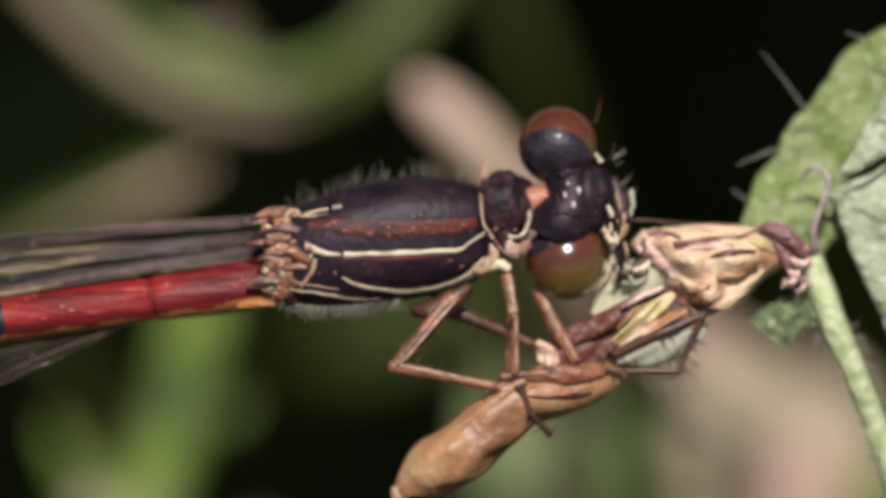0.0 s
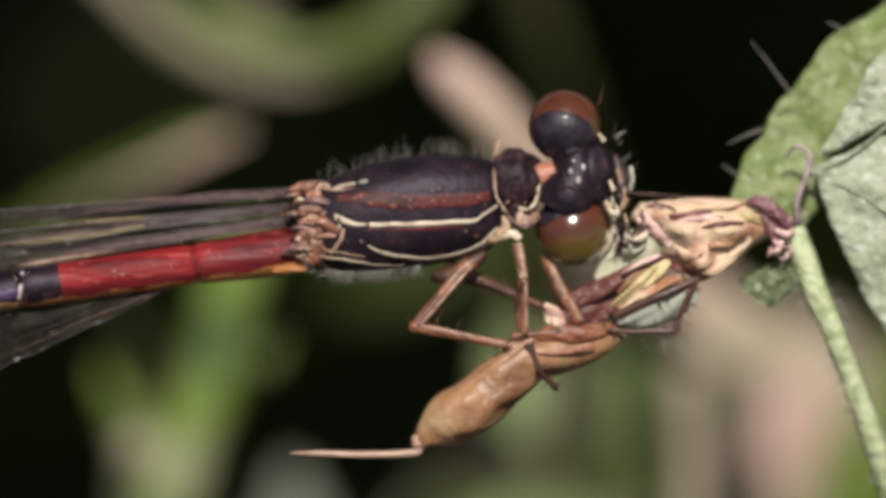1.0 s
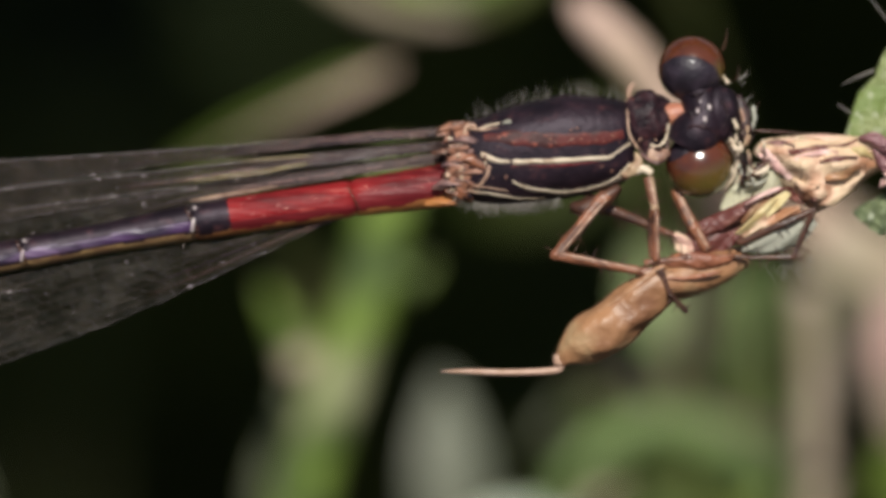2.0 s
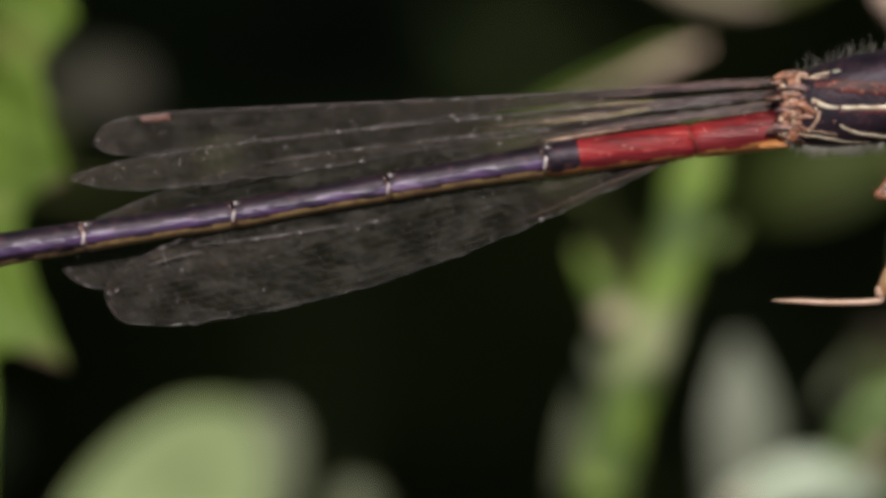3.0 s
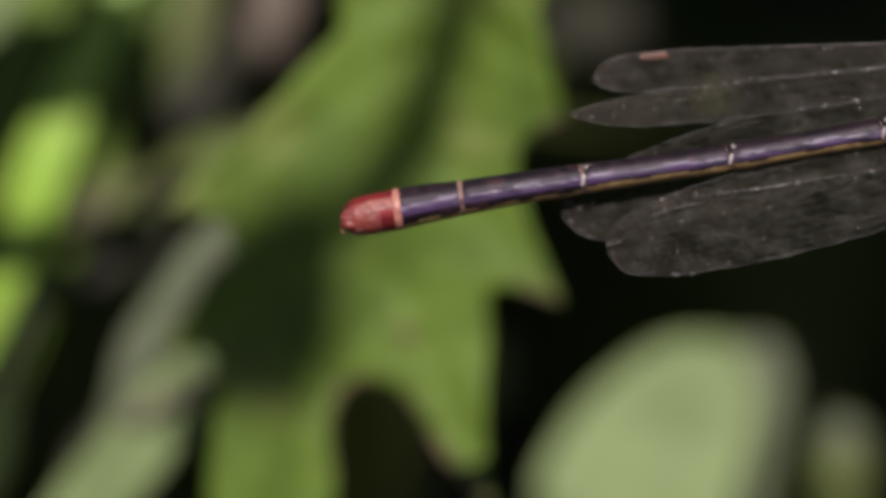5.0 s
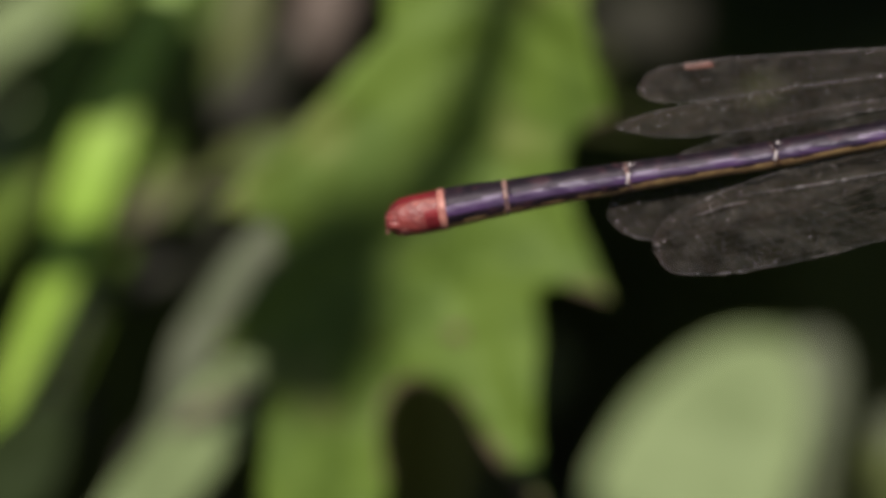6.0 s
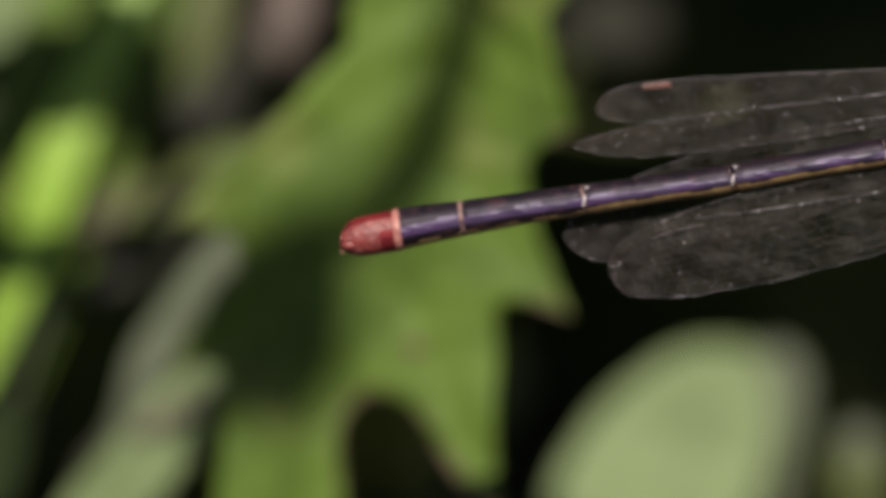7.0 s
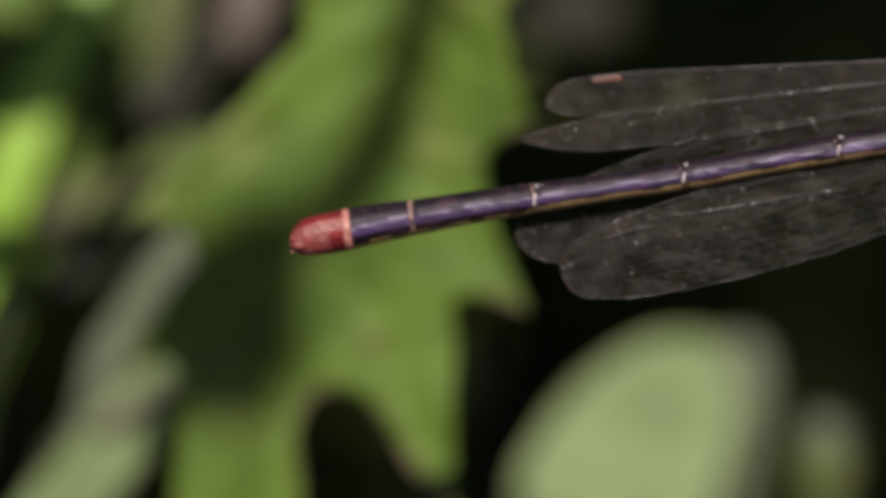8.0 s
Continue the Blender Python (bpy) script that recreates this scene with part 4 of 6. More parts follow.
    part("antenna", tube([(17.6, 2.82, 0.3), (18.32, 2.77, 0.3), (19.3, 2.7, 0.3)], [0.03, 0.025, 0.01], 6), "legdark", head, "thin brown feeler")
    rng = random.Random(41)
    for k in range(26):
        u, v = rng.uniform(17.3, 18.15), rng.uniform(1.35, 2.9)
        a, long = rng.uniform(0.7, 1.7), rng.uniform(0.18, 0.4)
        d = (math.cos(a) * long, math.sin(a) * long)
        part("mouth_bristle", tube([(u - d[0] / 2, v - d[1] / 2, 0.78), (u + 0.03, v, 0.88), (u + d[0] / 2, v + d[1] / 2, 0.8)], [0.012, rng.uniform(0.02, 0.045), 0.012], 8, 10, knobs=0.02), rng.choice(["cream", "shield", "legcream", "legdark", "paper", "shield"]), head)
    rng = random.Random(5)
    bristles = []
    for k in range(16):
        v = rng.uniform(2.5, 4.1)
        u = 17.5 + 0.2 * math.sin((v - 2.4) / 1.8 * 3.1)
        bristles.append(tube([(u, v, 0.6), (u + 0.1, v + 0.08, 0.6), (u + rng.uniform(0.12, 0.3), v + rng.uniform(0.05, 0.3), 0.6)], [0.010, 0.008, 0.002], 4, 3))
    part("bristles", join(*bristles), "hair", head, "fine facial bristles", kind="stuff")
    part("neck", tube([(15.6, 3.1, 0.3), (15.9, 3.2, 0.42), (16.15, 3.24, 0.45), (16.4, 3.2, 0.4)], [0.34, 0.3, 0.26, 0.2], 18, lump=0.1), "neck", damselfly, "salmon pink neck")
    shield = part("neck_shield", ball((15.32, 3.06, 0.3), 0.76, 40, (0.82, 0.95, 0.8), 0.25, boxy=0.86), "shield", damselfly, "dark domed plate behind the head")
    part("shield_lobe", ball((15.44, 2.26, 0.66), 0.24, 18, (1.1, 0.9, 0.9), 0.2), "shield", shield, "dark lower lobe")
    part("shield_rim", tube([(15.72, 3.56, 0.4), (15.79, 3.3, 0.55), (15.83, 3.05, 0.68), (15.8, 2.75, 0.8), (15.68, 2.52, 0.92), (15.5, 2.46, 0.98), (15.36, 2.5, 1.0)], [0.02, 0.028, 0.032, 0.035, 0.04, 0.04, 0.02], 8, 40, knobs=0.03), "cream", shield, "cream rim")
    part("shield_rim", tube([(15.1, 2.4, 1.03), (15.2, 2.24, 1.05), (15.38, 2.1, 1.04), (15.55, 2.06, 1.0), (15.72, 2.16, 0.95), (15.79, 2.36, 0.9), (15.8, 2.6, 0.86)], [0.02, 0.025, 0.035, 0.045, 0.04, 0.03, 0.02], 8, 40, knobs=0.04), "duskring", shield, "cream rim")
    part("shield_lappet", tube([(15.38, 2.41, 0.98), (15.47, 2.26, 1.00), (15.67, 2.23, 0.98), (15.82, 2.34, 0.92)], [0.06, 0.14, 0.13, 0.05], 14, 20, flat=0.5, knobs=0.1), "rim", shield, "pinkish cream lappet")
    rng = random.Random(31)
    for k in range(9):
        u, v = rng.uniform(15.1, 15.65), rng.uniform(2.55, 2.95)
        part("shield_fleck", ball((u, v, 0.3 + 0.58 * math.sqrt(max(0.1, 1 - ((u - 15.3) / 0.5) ** 2 * 0.6))), rng.uniform(0.02, 0.035), 8, (1.3, 0.8, 0.7), 0.4), rng.choice(["band", "leg", "rim"]), shield)
    part("shoulder_tooth", tube([(14.9, 3.6, 0.2), (14.9, 3.8, 0.2), (14.98, 3.95, 0.2), (15.06, 3.9, 0.2)], [0.05, 0.06, 0.05, 0.02], 8), "rim", shield)


def make_leg(name, joints, radii, mats, spines=0, seed=0, label="jointed spiny leg", lined=False):
    """A leg whose sections (thigh, shin, foot) run from joint to joint, with a row of spines on the shin."""
    names = ["thigh", "shin", "foot"]
    leg = None
    for k in range(len(joints) - 1):
        a, b = np.array(joints[k], float), np.array(joints[k + 1], float)
        mid = (a + b) / 2
        shape = tube([a, mid, b], [radii[k], (radii[k] + radii[k + 1]) * 0.5, radii[k + 1]], 12, 14, lump=0.3)
        if k == 0:
            leg = part(name, shape, mats[0], damselfly, label)
        else:
            sub = part(names[min(k, 2)], join(shape, ball(tuple(a), radii[k] * 1.12, 10)), mats[k], leg)
    for k in range(len(joints) - 1 if lined else 0):
        a, b = np.array(joints[k], float), np.array(joints[k + 1], float)
        across = np.array([-(b - a)[1], (b - a)[0], 0]) / (np.linalg.norm(b - a) + 1e-6)
        across *= -1 if across[0] < 0 else 1
        line = [a + (b - a) * f + across * 0.45 * (radii[k] * (1 - f) + radii[k + 1] * f) + np.array([0, 0, 0.8 * (radii[k] * (1 - f) + radii[k + 1] * f)]) for f in (0.04, 0.35, 0.65, 0.96)]
        part("leg_line", tube(line, [0.02, 0.04, 0.035, 0.02], 8, 16, lump=0.5), "rim", leg, "pale line along the leg")
    rng = random.Random(seed)
    for k in range(len(joints) - 1):
        a, b = np.array(joints[k], float), np.array(joints[k + 1], float)
        d = b - a
        perp = np.array([d[1], -d[0], 0]) / (np.linalg.norm(d) + 1e-6)
        for i in range(spines):
            p = a + d * ((i + 0.6) / spines)
            q = p + perp * rng.choice([-1, 1]) * rng.uniform(0.22, 0.42) + d * 0.06
            part("spine", tube([p, (p + q) / 2, q], [0.022, 0.016, 0.005], 4, 2), "legdark", leg)


def make_legs():
    make_leg("leg", [(14.3, 1.3, 0.85), (13.02, -0.16, 1.0), (15.15, -0.60, 0.95), (15.75, -0.55, 0.9)], [0.16, 0.13, 0.10, 0.07], ["leg", "leg", "leg"], 9, 1, "red-brown leg bent at the knee", True)
    make_leg("leg", [(13.75, 1.15, 0.3), (14.5, 0.85, 0.3), (15.55, 0.42, 0.25), (16.3, 0.1, 0.2)], [0.24, 0.13, 0.09, 0.06], ["legdark", "legdark", "leg"], 9, 2, "dark spiny leg")
    make_leg("leg", [(15.3, 1.7, 1.0), (15.46, 0.9, 1.1), (15.48, -0.35, 1.0)], [0.12, 0.1, 0.1], ["legcream", "leg"], 5, 3, "cream and brown foreleg", True)
    make_leg("leg", [(15.42, 1.2, 1.05), (15.36, 0.4, 1.0), (15.36, -0.25, 0.95)], [0.06, 0.07, 0.06], ["leg", "leg"], 0, 7, "brown edge of the foreleg")
    make_leg("leg", [(16.0, 1.35, 0.3), (16.42, 0.45, 0.75), (16.75, -0.1, 0.7)], [0.13, 0.14, 0.1], ["leg", "leg"], 6, 4, "brown foreleg", True)
    make_leg("leg", [(17.5, 0.05, 0.8), (18.5, 0.5, 0.98), (19.35, 0.85, 0.98), (18.95, -0.05, 0.9), (18.85, -0.3, 0.9), (17.7, -0.3, 0.85)], [0.08, 0.1, 0.08, 0.06, 0.07, 0.05], ["legdark", "legdark", "legdark", "legdark", "legdark"], 5, 5, "thin dark leg")
    # modelled as a leg, this dark hook includes the leg's shadow on the pod
    make_leg("leg", [(15.55, -0.55, 1.0), (15.8, -1.15, 1.05), (16.22, -1.6, 0.85)], [0.13, 0.07, 0.07], ["legdark", "legdark"], 3, 6, "dark hook for a hind foot and its shadow")
    make_leg("leg", [(15.2, -0.4, 0.95), (16.2, -0.28, 1.0), (17.4, -0.27, 0.8), (18.1, -0.3, 0.8)], [0.08, 0.09, 0.06, 0.04], ["leg", "leg", "legdark"], 4, 8, "brown shin lying along the pod")


make_thorax()
make_abdomen()
WINGS = make_wings()
make_head()
make_legs()

# ---- the plant that carries the insect ----
def make_host():
    host = thing("flowering_plant", 30, -110, -63, "hairy green plant with a withered brown flower", "plant")
    stem = part("stem", join(tube([(21.62, 2.1, 0.2), (21.72, 1.7, 0.3), (22.06, 0.66, 0.4), (22.5, -0.35, 0.3), (22.96, -1.44, 0.0), (23.84, -3.79, -0.6), (26.0, -9.5, -4)], [0.2, 0.26, 0.28, 0.27, 0.27, 0.29, 0.4], 14, 40, lump=0.12, ridges=5, ridge=0.06),
                              down(26.0, -9.4, -4, 0.4)), "stalk", host, "pale green ribbed stem")
    pod = part("pod", tube([(13.1, -2.88, 0.6), (13.3, -2.62, 0.6), (13.75, -2.3, 0.6), (14.3, -1.98, 0.6), (14.95, -1.48, 0.6), (15.6, -0.98, 0.55), (16.4, -0.68, 0.5), (17.2, -0.5, 0.4), (17.75, -0.3, 0.3)],
                           [0.1, 0.3, 0.56, 0.64, 0.58, 0.54, 0.5, 0.4, 0.2], 24, 50, lump=0.16, ridges=6, ridge=0.03), "pod", host, "dry brown pod")
    part("pod_seam", tube([(14.0, -1.62, 0.95), (14.6, -1.22, 0.98), (15.2, -0.82, 0.98), (15.9, -0.38, 0.85), (17.1, -0.28, 0.7), (17.7, -0.3, 0.5)], [0.04, 0.1, 0.12, 0.11, 0.1, 0.05], 10, 30, lump=0.2), "pod", pod, "raised brown seam")
    part("pod_cheek", blade([(15.54, -0.43, 0.98), (16.11, -0.34, 1.06), (16.78, -0.37, 1.02), (17.34, -0.31, 0.85)], [0.06, 0.2, 0.2, 0.06], None, 0.06, -0.5, 24, 8, wave=0.1), "podred", pod, "reddish brown shoulder of the pod")
    # thin red-brown band painted where a shadow crosses the pod
    part("pod_shadow_band", tube([(15.65, -0.77, 1.10), (16.10, -0.77, 1.12), (16.65, -0.71, 1.08), (17.08, -0.62, 0.98)], [0.02, 0.05, 0.045, 0.02], 8, 20, flat=0.5, lump=0.4), "podred", pod, "red-brown band painted for a shadow")
    part("style", tube([(13.12, -2.8, 0.6), (13.12, -2.92, 0.6), (12.95, -3.02, 0.6), (11.8, -3.05, 0.55), (10.9, -3.02, 0.5), (10.22, -3.0, 0.5)], [0.13, 0.11, 0.09, 0.075, 0.065, 0.015], 10, 30, lump=0.15), "style", pod, "thin tan style")
    part("pod_neck", tube([(13.05, -2.62, 0.65), (13.1, -2.85, 0.62)], [0.1, 0.15], 10), "style", pod)
    # the withered flower: an inner throat, sepals round it, and shrunken petals
    flower = part("calyx", tube([(21.62, 1.9, 0.2), (21.2, 2.15, 0.25), (20.6, 2.05, 0.25), (19.9, 1.85, 0.2), (19.2, 1.75, 0.1), (18.6, 1.8, 0.0)], [0.2, 0.3, 0.5, 0.68, 0.7, 0.4], 24, 44, lump=0.2), "sepal", host, "shrivelled pink and cream calyx")
    rind = [(17.9, 2.25), (18.15, 2.57), (19.1, 2.67), (20.0, 2.67), (20.6, 2.62), (20.92, 2.35), (20.85, 1.8), (20.28, 1.16), (19.5, 0.76), (19.1, 0.98), (18.65, 1.6), (18.3, 1.95)]
    ring = curve(rind + rind[:1], 120)

    def bulge(u, v):
        gap = math.sqrt(float(np.min(np.sum((ring - np.array([u, v])) ** 2, axis=1))))
        crumple = abs(noise.noise(Vector((u * 1.1 + v * 0.8, v * 1.9 - u * 0.5, 5)))) * 0.4 + 0.03 * noise.noise(Vector((u * 4, v * 5, 2)))
        return 0.25 + 0.85 * (1 - math.exp(-gap / 0.35)) + crumple * min(1, gap * 4)

    part("sepal", sheet(rind, bulge, 0.1, 0.09, 0.02, 6), "sepal", flower, "cream withered outer fold")
    folds = [([(18.4, 2.44), (19.04, 2.58), (19.65, 2.59), (20.25, 2.55)], [0.05, 0.09, 0.1, 0.05], "pinkfold"),
             ([(18.75, 2.3), (19.1, 2.3), (19.5, 2.38), (20.04, 2.4), (20.5, 2.55)], [0.04, 0.07, 0.06, 0.05, 0.04], "maroon"),
             ([(18.0, 2.32), (18.2, 2.24), (18.42, 2.08), (18.67, 1.86), (18.84, 1.6)], [0.08, 0.19, 0.2, 0.18, 0.06], "pinkwhite"),
             ([(18.9, 2.12), (19.3, 2.16), (19.6, 2.24), (19.95, 2.26)], [0.06, 0.13, 0.1, 0.03], "pinkwhite"),
             ([(19.5, 2.03), (19.88, 2.09), (20.4, 2.13)], [0.03, 0.09, 0.04], "maroon"),
             ([(19.62, 1.62), (20.03, 1.75), (20.5, 1.92)], [0.05, 0.17, 0.06], "pod"),
             ([(18.68, 1.25), (19.07, 1.1), (19.42, 1.12)], [0.05, 0.12, 0.05], "maroon"),
             ([(20.3, 2.33), (20.55, 2.24), (20.8, 2.1)], [0.06, 0.16, 0.1], "yellow"),
             ([(18.9, 1.6), (19.2, 1.42), (19.5, 1.5)], [0.06, 0.16, 0.05], "sepal"),
             ([(18.25, 2.5), (18.55, 2.5), (18.9, 2.42)], [0.03, 0.08, 0.04], "mauve"),
             ([(19.35, 0.95), (19.75, 1.15), (20.15, 1.42), (20.6, 1.8)], [0.1, 0.24, 0.2, 0.08], "sepal")]
    words = {"maroon": "dark maroon shrunken petal", "mauve": "mauve withered fold", "yellow": "yellow-green petal", "sepal": "cream withered fold", "pinkfold": "pink withered fold", "pinkwhite": "pinkish white withered fold", "paper": "papery grey petal", "petalwhite": "papery greenish white petal", "pod": "amber brown fold"}
    for pts, wide, key in folds:
        part("sepal", blade([(u, v, bulge(u, v) + 0.1) for u, v in pts], wide, thick=0.06, cup=-0.5, n=30, across=12, wave=0.12), key, flower, words[key])
    petals = [([(18.9, 1.3, 0.55), (18.3, 1.15, 0.75), (17.4, 0.75, 0.8), (16.6, 0.35, 0.7), (16.2, 0.1, 0.6)], [0.12, 0.2, 0.2, 0.22, 0.1], "maroon"),
              # thin pale strip that paints the highlight along the maroon petal
              ([(18.52, 1.42, 1.0), (18.17, 1.27, 1.06), (17.67, 1.01, 1.0)], [0.03, 0.06, 0.03], "pinkwhite"),
              ([(18.35, 1.15, 0.85), (18.0, 0.85, 0.9), (17.6, 0.55, 0.85)], [0.06, 0.16, 0.06], "pod"),
              ([(18.75, 1.28, 0.98), (18.4, 1.02, 1.08), (18.0, 0.68, 1.08), (17.45, 0.28, 0.98)], [0.08, 0.15, 0.13, 0.05], "yellow"),
              ([(19.02, 0.88, 0.9), (18.52, 0.74, 1.0), (18.07, 0.53, 1.0), (17.6, 0.24, 0.92)], [0.1, 0.13, 0.12, 0.05], "sepal"),
              ([(17.9, 0.4, 0.5), (17.2, 0.2, 0.6), (16.5, -0.05, 0.65), (16.1, -0.3, 0.6)], [0.2, 0.3, 0.34, 0.1], "maroon"),
              ([(16.35, -0.25, 0.9), (16.15, 0.05, 0.95), (15.95, 0.3, 0.85)], [0.12, 0.22, 0.1], "pinkfold"),
              ([(19.4, 0.6, 0.85), (18.9, 0.3, 0.88), (18.2, 0.05, 0.8), (17.6, -0.1, 0.7)], [0.12, 0.3, 0.26, 0.1], "paper"),
              ([(16.2, -0.4, 0.8), (16.8, -0.42, 0.82), (17.3, -0.4, 0.7)], [0.1, 0.2, 0.06], "pinkfold")]
    petals += [([(18.75, 1.9, 0.3), (18.3, 1.6, 0.45), (17.8, 1.2, 0.45), (17.2, 0.75, 0.35)], [0.15, 0.5, 0.55, 0.2], "petalwhite"),
               ([(18.6, 1.4, 0.1), (18.0, 0.9, 0.25), (17.2, 0.45, 0.2)], [0.2, 0.5, 0.2], "petalwhite")]
    for pts, wide, key in petals:
        part("petal", blade(pts, wide, thick=0.08, cup=-0.4, n=24, across=12, wave=0.16), key, flower, words[key])
    part("receptacle", blade([(20.5, 2.57, 0.75), (20.85, 2.56, 0.9), (21.2, 2.33, 0.95), (21.42, 2.12, 0.9), (21.58, 1.95, 0.75)], [0.08, 0.19, 0.17, 0.16, 0.08], thick=0.08, cup=-0.6, n=30, across=12, wave=0.14), "mauve", flower, "purple ring under the calyx")
    part("receptacle_fold", blade([(20.85, 2.3, 0.7), (21.08, 2.03, 0.8), (21.22, 1.78, 0.82), (21.2, 1.5, 0.7)], [0.06, 0.17, 0.16, 0.07], thick=0.08, cup=-0.5, n=24, across=12, wave=0.16), "mauve", flower, "mauve inner fold")
    for pts in ([(21.15, 1.98, 0.95), (21.4, 1.86, 1.0), (21.55, 1.98, 0.95)], [(21.1, 1.75, 0.9), (21.25, 1.65, 0.98), (21.36, 1.72, 0.9)], [(21.02, 1.42, 0.85), (21.2, 1.5, 0.92), (21.3, 1.62, 0.85)]):
        part("bract", blade(pts, [0.03, 0.09, 0.04], thick=0.05, cup=-0.5, n=16, across=8, wave=0.12), "pinkwhite", flower, "pale pink shrunken bract")
    rng = random.Random(8)
    frill = []
    for k in range(16):
        a = rng.uniform(-2.6, 0.6)
        p = (21.32 + rng.uniform(-0.25, 0.2), 1.75 + rng.uniform(-0.35, 0.3), 0.62)
        d = (math.cos(a) * 0.3, math.sin(a) * 0.25)
        frill.append(tube([p, (p[0] + d[0] * 0.6, p[1] + d[1] * 0.6, 0.65), (p[0] + d[0], p[1] + d[1], 0.6)], [0.028, 0.025, 0.006], 5, 3))
    part("frill", join(*frill), "pinkwhite", flower, "tangled pale hairs", kind="stuff")
    # leaves
    def ripple(seed, base, tilt):
        return lambda u, v: base + tilt * (u - 22) + 0.22 * noise.noise(Vector((u * 0.9, v * 0.9, seed))) + 0.03 * noise.noise(Vector((u * 3, v * 3, seed)))

    upper = part("leaf", sheet([(20.2, 2.5), (20.42, 3.2), (20.6, 3.68), (21.02, 4.08), (21.15, 4.5), (21.36, 4.82), (21.66, 5.1), (21.98, 5.55), (22.17, 5.8), (22.35, 6.1), (22.75, 6.42), (23.5, 6.85), (25.0, 8.0), (27.0, 8.8), (27.4, 5.0), (25.0, 2.8), (22.4, 2.6), (21.8, 1.9), (21.0, 2.0)], ripple(3, -0.5, -0.05), 0.14, 0.22, 0.025, 2), "leafgreen", host, "yellow-green hairy leaf")
    lower = part("leaf", sheet([(22.12, 3.42), (22.7, 3.62), (23.4, 3.95), (25.0, 4.6), (27.5, 3.5), (27.8, -0.5), (26.0, -2.6), (24.5, -1.6), (23.3, 0.3), (22.88, 1.2), (22.48, 2.05), (22.2, 2.9)], ripple(8, 0.3, 0.02), 0.16, 0.22, 0.02, 4), "leafpale", host, "pale downy leaf underside")
    fold = part("leaf", sheet([(22.15, 3.6), (22.47, 4.1), (22.84, 4.75), (23.4, 5.7), (24.3, 6.6), (26.0, 7.4), (26.5, 5.6), (24.6, 4.7), (23.3, 4.15), (22.6, 3.72)], ripple(5, 0.32, -0.04), 0.12, 0.22, 0.02, 5), "leafpale", host, "pale downy leaf fold")
    for leaf, pts, r in ((lower, [(22.0, 3.2, 0.22), (22.9, 2.85, 0.42), (23.9, 2.2, 0.58), (25.5, 0.9, 0.38)], 0.045), (fold, [(22.0, 3.2, 0.3), (23.0, 3.7, 0.42), (24.2, 4.7, 0.42)], 0.05)):
        part("midrib", tube(pts, [r, r * 0.7, r * 0.6, r * 0.4][:len(pts)], 8, 20), "leafpale", leaf, "raised midrib")
    part("leaf", sheet([(20.35, 0.78), (20.75, 1.0), (21.25, 1.24), (21.8, 1.2), (21.75, 0.62), (21.5, 0.42), (21.05, 0.17), (20.75, 0.36)], lambda u, v: 0.25 + 0.5 * noise.noise(Vector((u * 2.2, v * 2.2, 3))) + 0.2 * noise.noise(Vector((u * 6, v * 6, 3))), 0.12, 0.1, 0.03, 7), "crumple", host, "small crumpled young leaf")
    part("shoot", tube([(21.42, 3.55, 0.3), (21.6, 3.8, 0.45), (21.85, 3.78, 0.6), (21.97, 3.54, 0.65), (21.83, 3.05, 0.65), (21.66, 2.57, 0.6), (21.7, 2.1, 0.5)], [0.03, 0.05, 0.05, 0.07, 0.07, 0.09, 0.08], 10, 40, lump=0.4), "shoot", host, "greyish mauve withered shoot")
    for pts in ([(21.62, 5.02, -0.4), (21.14, 5.68, -0.3), (20.69, 6.23, -0.2)], [(20.98, 4.22, -0.4), (20.57, 4.06, -0.3), (20.18, 3.89, -0.2)], [(20.42, 3.15, -0.4), (20.08, 3.4, -0.3)], [(22.95, 6.4, -0.4), (22.75, 6.5, -0.3), (22.45, 6.63, -0.3)]):
        part("bristle", tube(pts, [0.026, 0.02, 0.008][:len(pts)], 6), "hair", upper, "stiff pale bristle")
    fuzz = []
    for k in range(260):
        f = rng.random()
        p = curve([(22.06, 0.66), (22.96, -1.44), (23.84, -3.79)], 50)[int(f * 50)] if k < 80 else None
        if p is not None:
            sx = rng.choice([-1, 1])
            a = (p[0] + sx * 0.24, p[1], 0.3)
            fuzz.append(tube([a, (a[0] + sx * 0.2, a[1] + rng.uniform(-0.15, 0.1), 0.35), (a[0] + sx * rng.uniform(0.2, 0.4), a[1] - rng.uniform(-0.1, 0.3), 0.4)], [0.012, 0.009, 0.003], 4, 2))
        else:
            a = (rng.uniform(18.0, 19.3), rng.uniform(-0.6, -0.1), 0.7)
            if k < 100:
                fuzz.append(tube([a, (a[0] + rng.uniform(-0.25, 0.25), a[1] - 0.15, 0.7), (a[0] + rng.uniform(-0.4, 0.4), a[1] - rng.uniform(0.1, 0.5), 0.7)], [0.012, 0.01, 0.003], 4, 2))
    part("fuzz", join(*fuzz), "hair", stem, "fine pale hairs", kind="stuff")


make_host()


# ---- plants behind ----
def plant(name, label, category, u, v, w, r, key, bend=5.0):
    """A thing with a stalk from (u, v, w) down to the soil; its base is there."""
    z = at(u, v, w).z * 1000
    p = (u + bend, v - math.cos(LEAN) * z, w - math.sin(LEAN) * z)
    ob = thing(name, *p, label, category)
    part("stalk", down(u, v, w, r, bend), key, ob)
    return ob


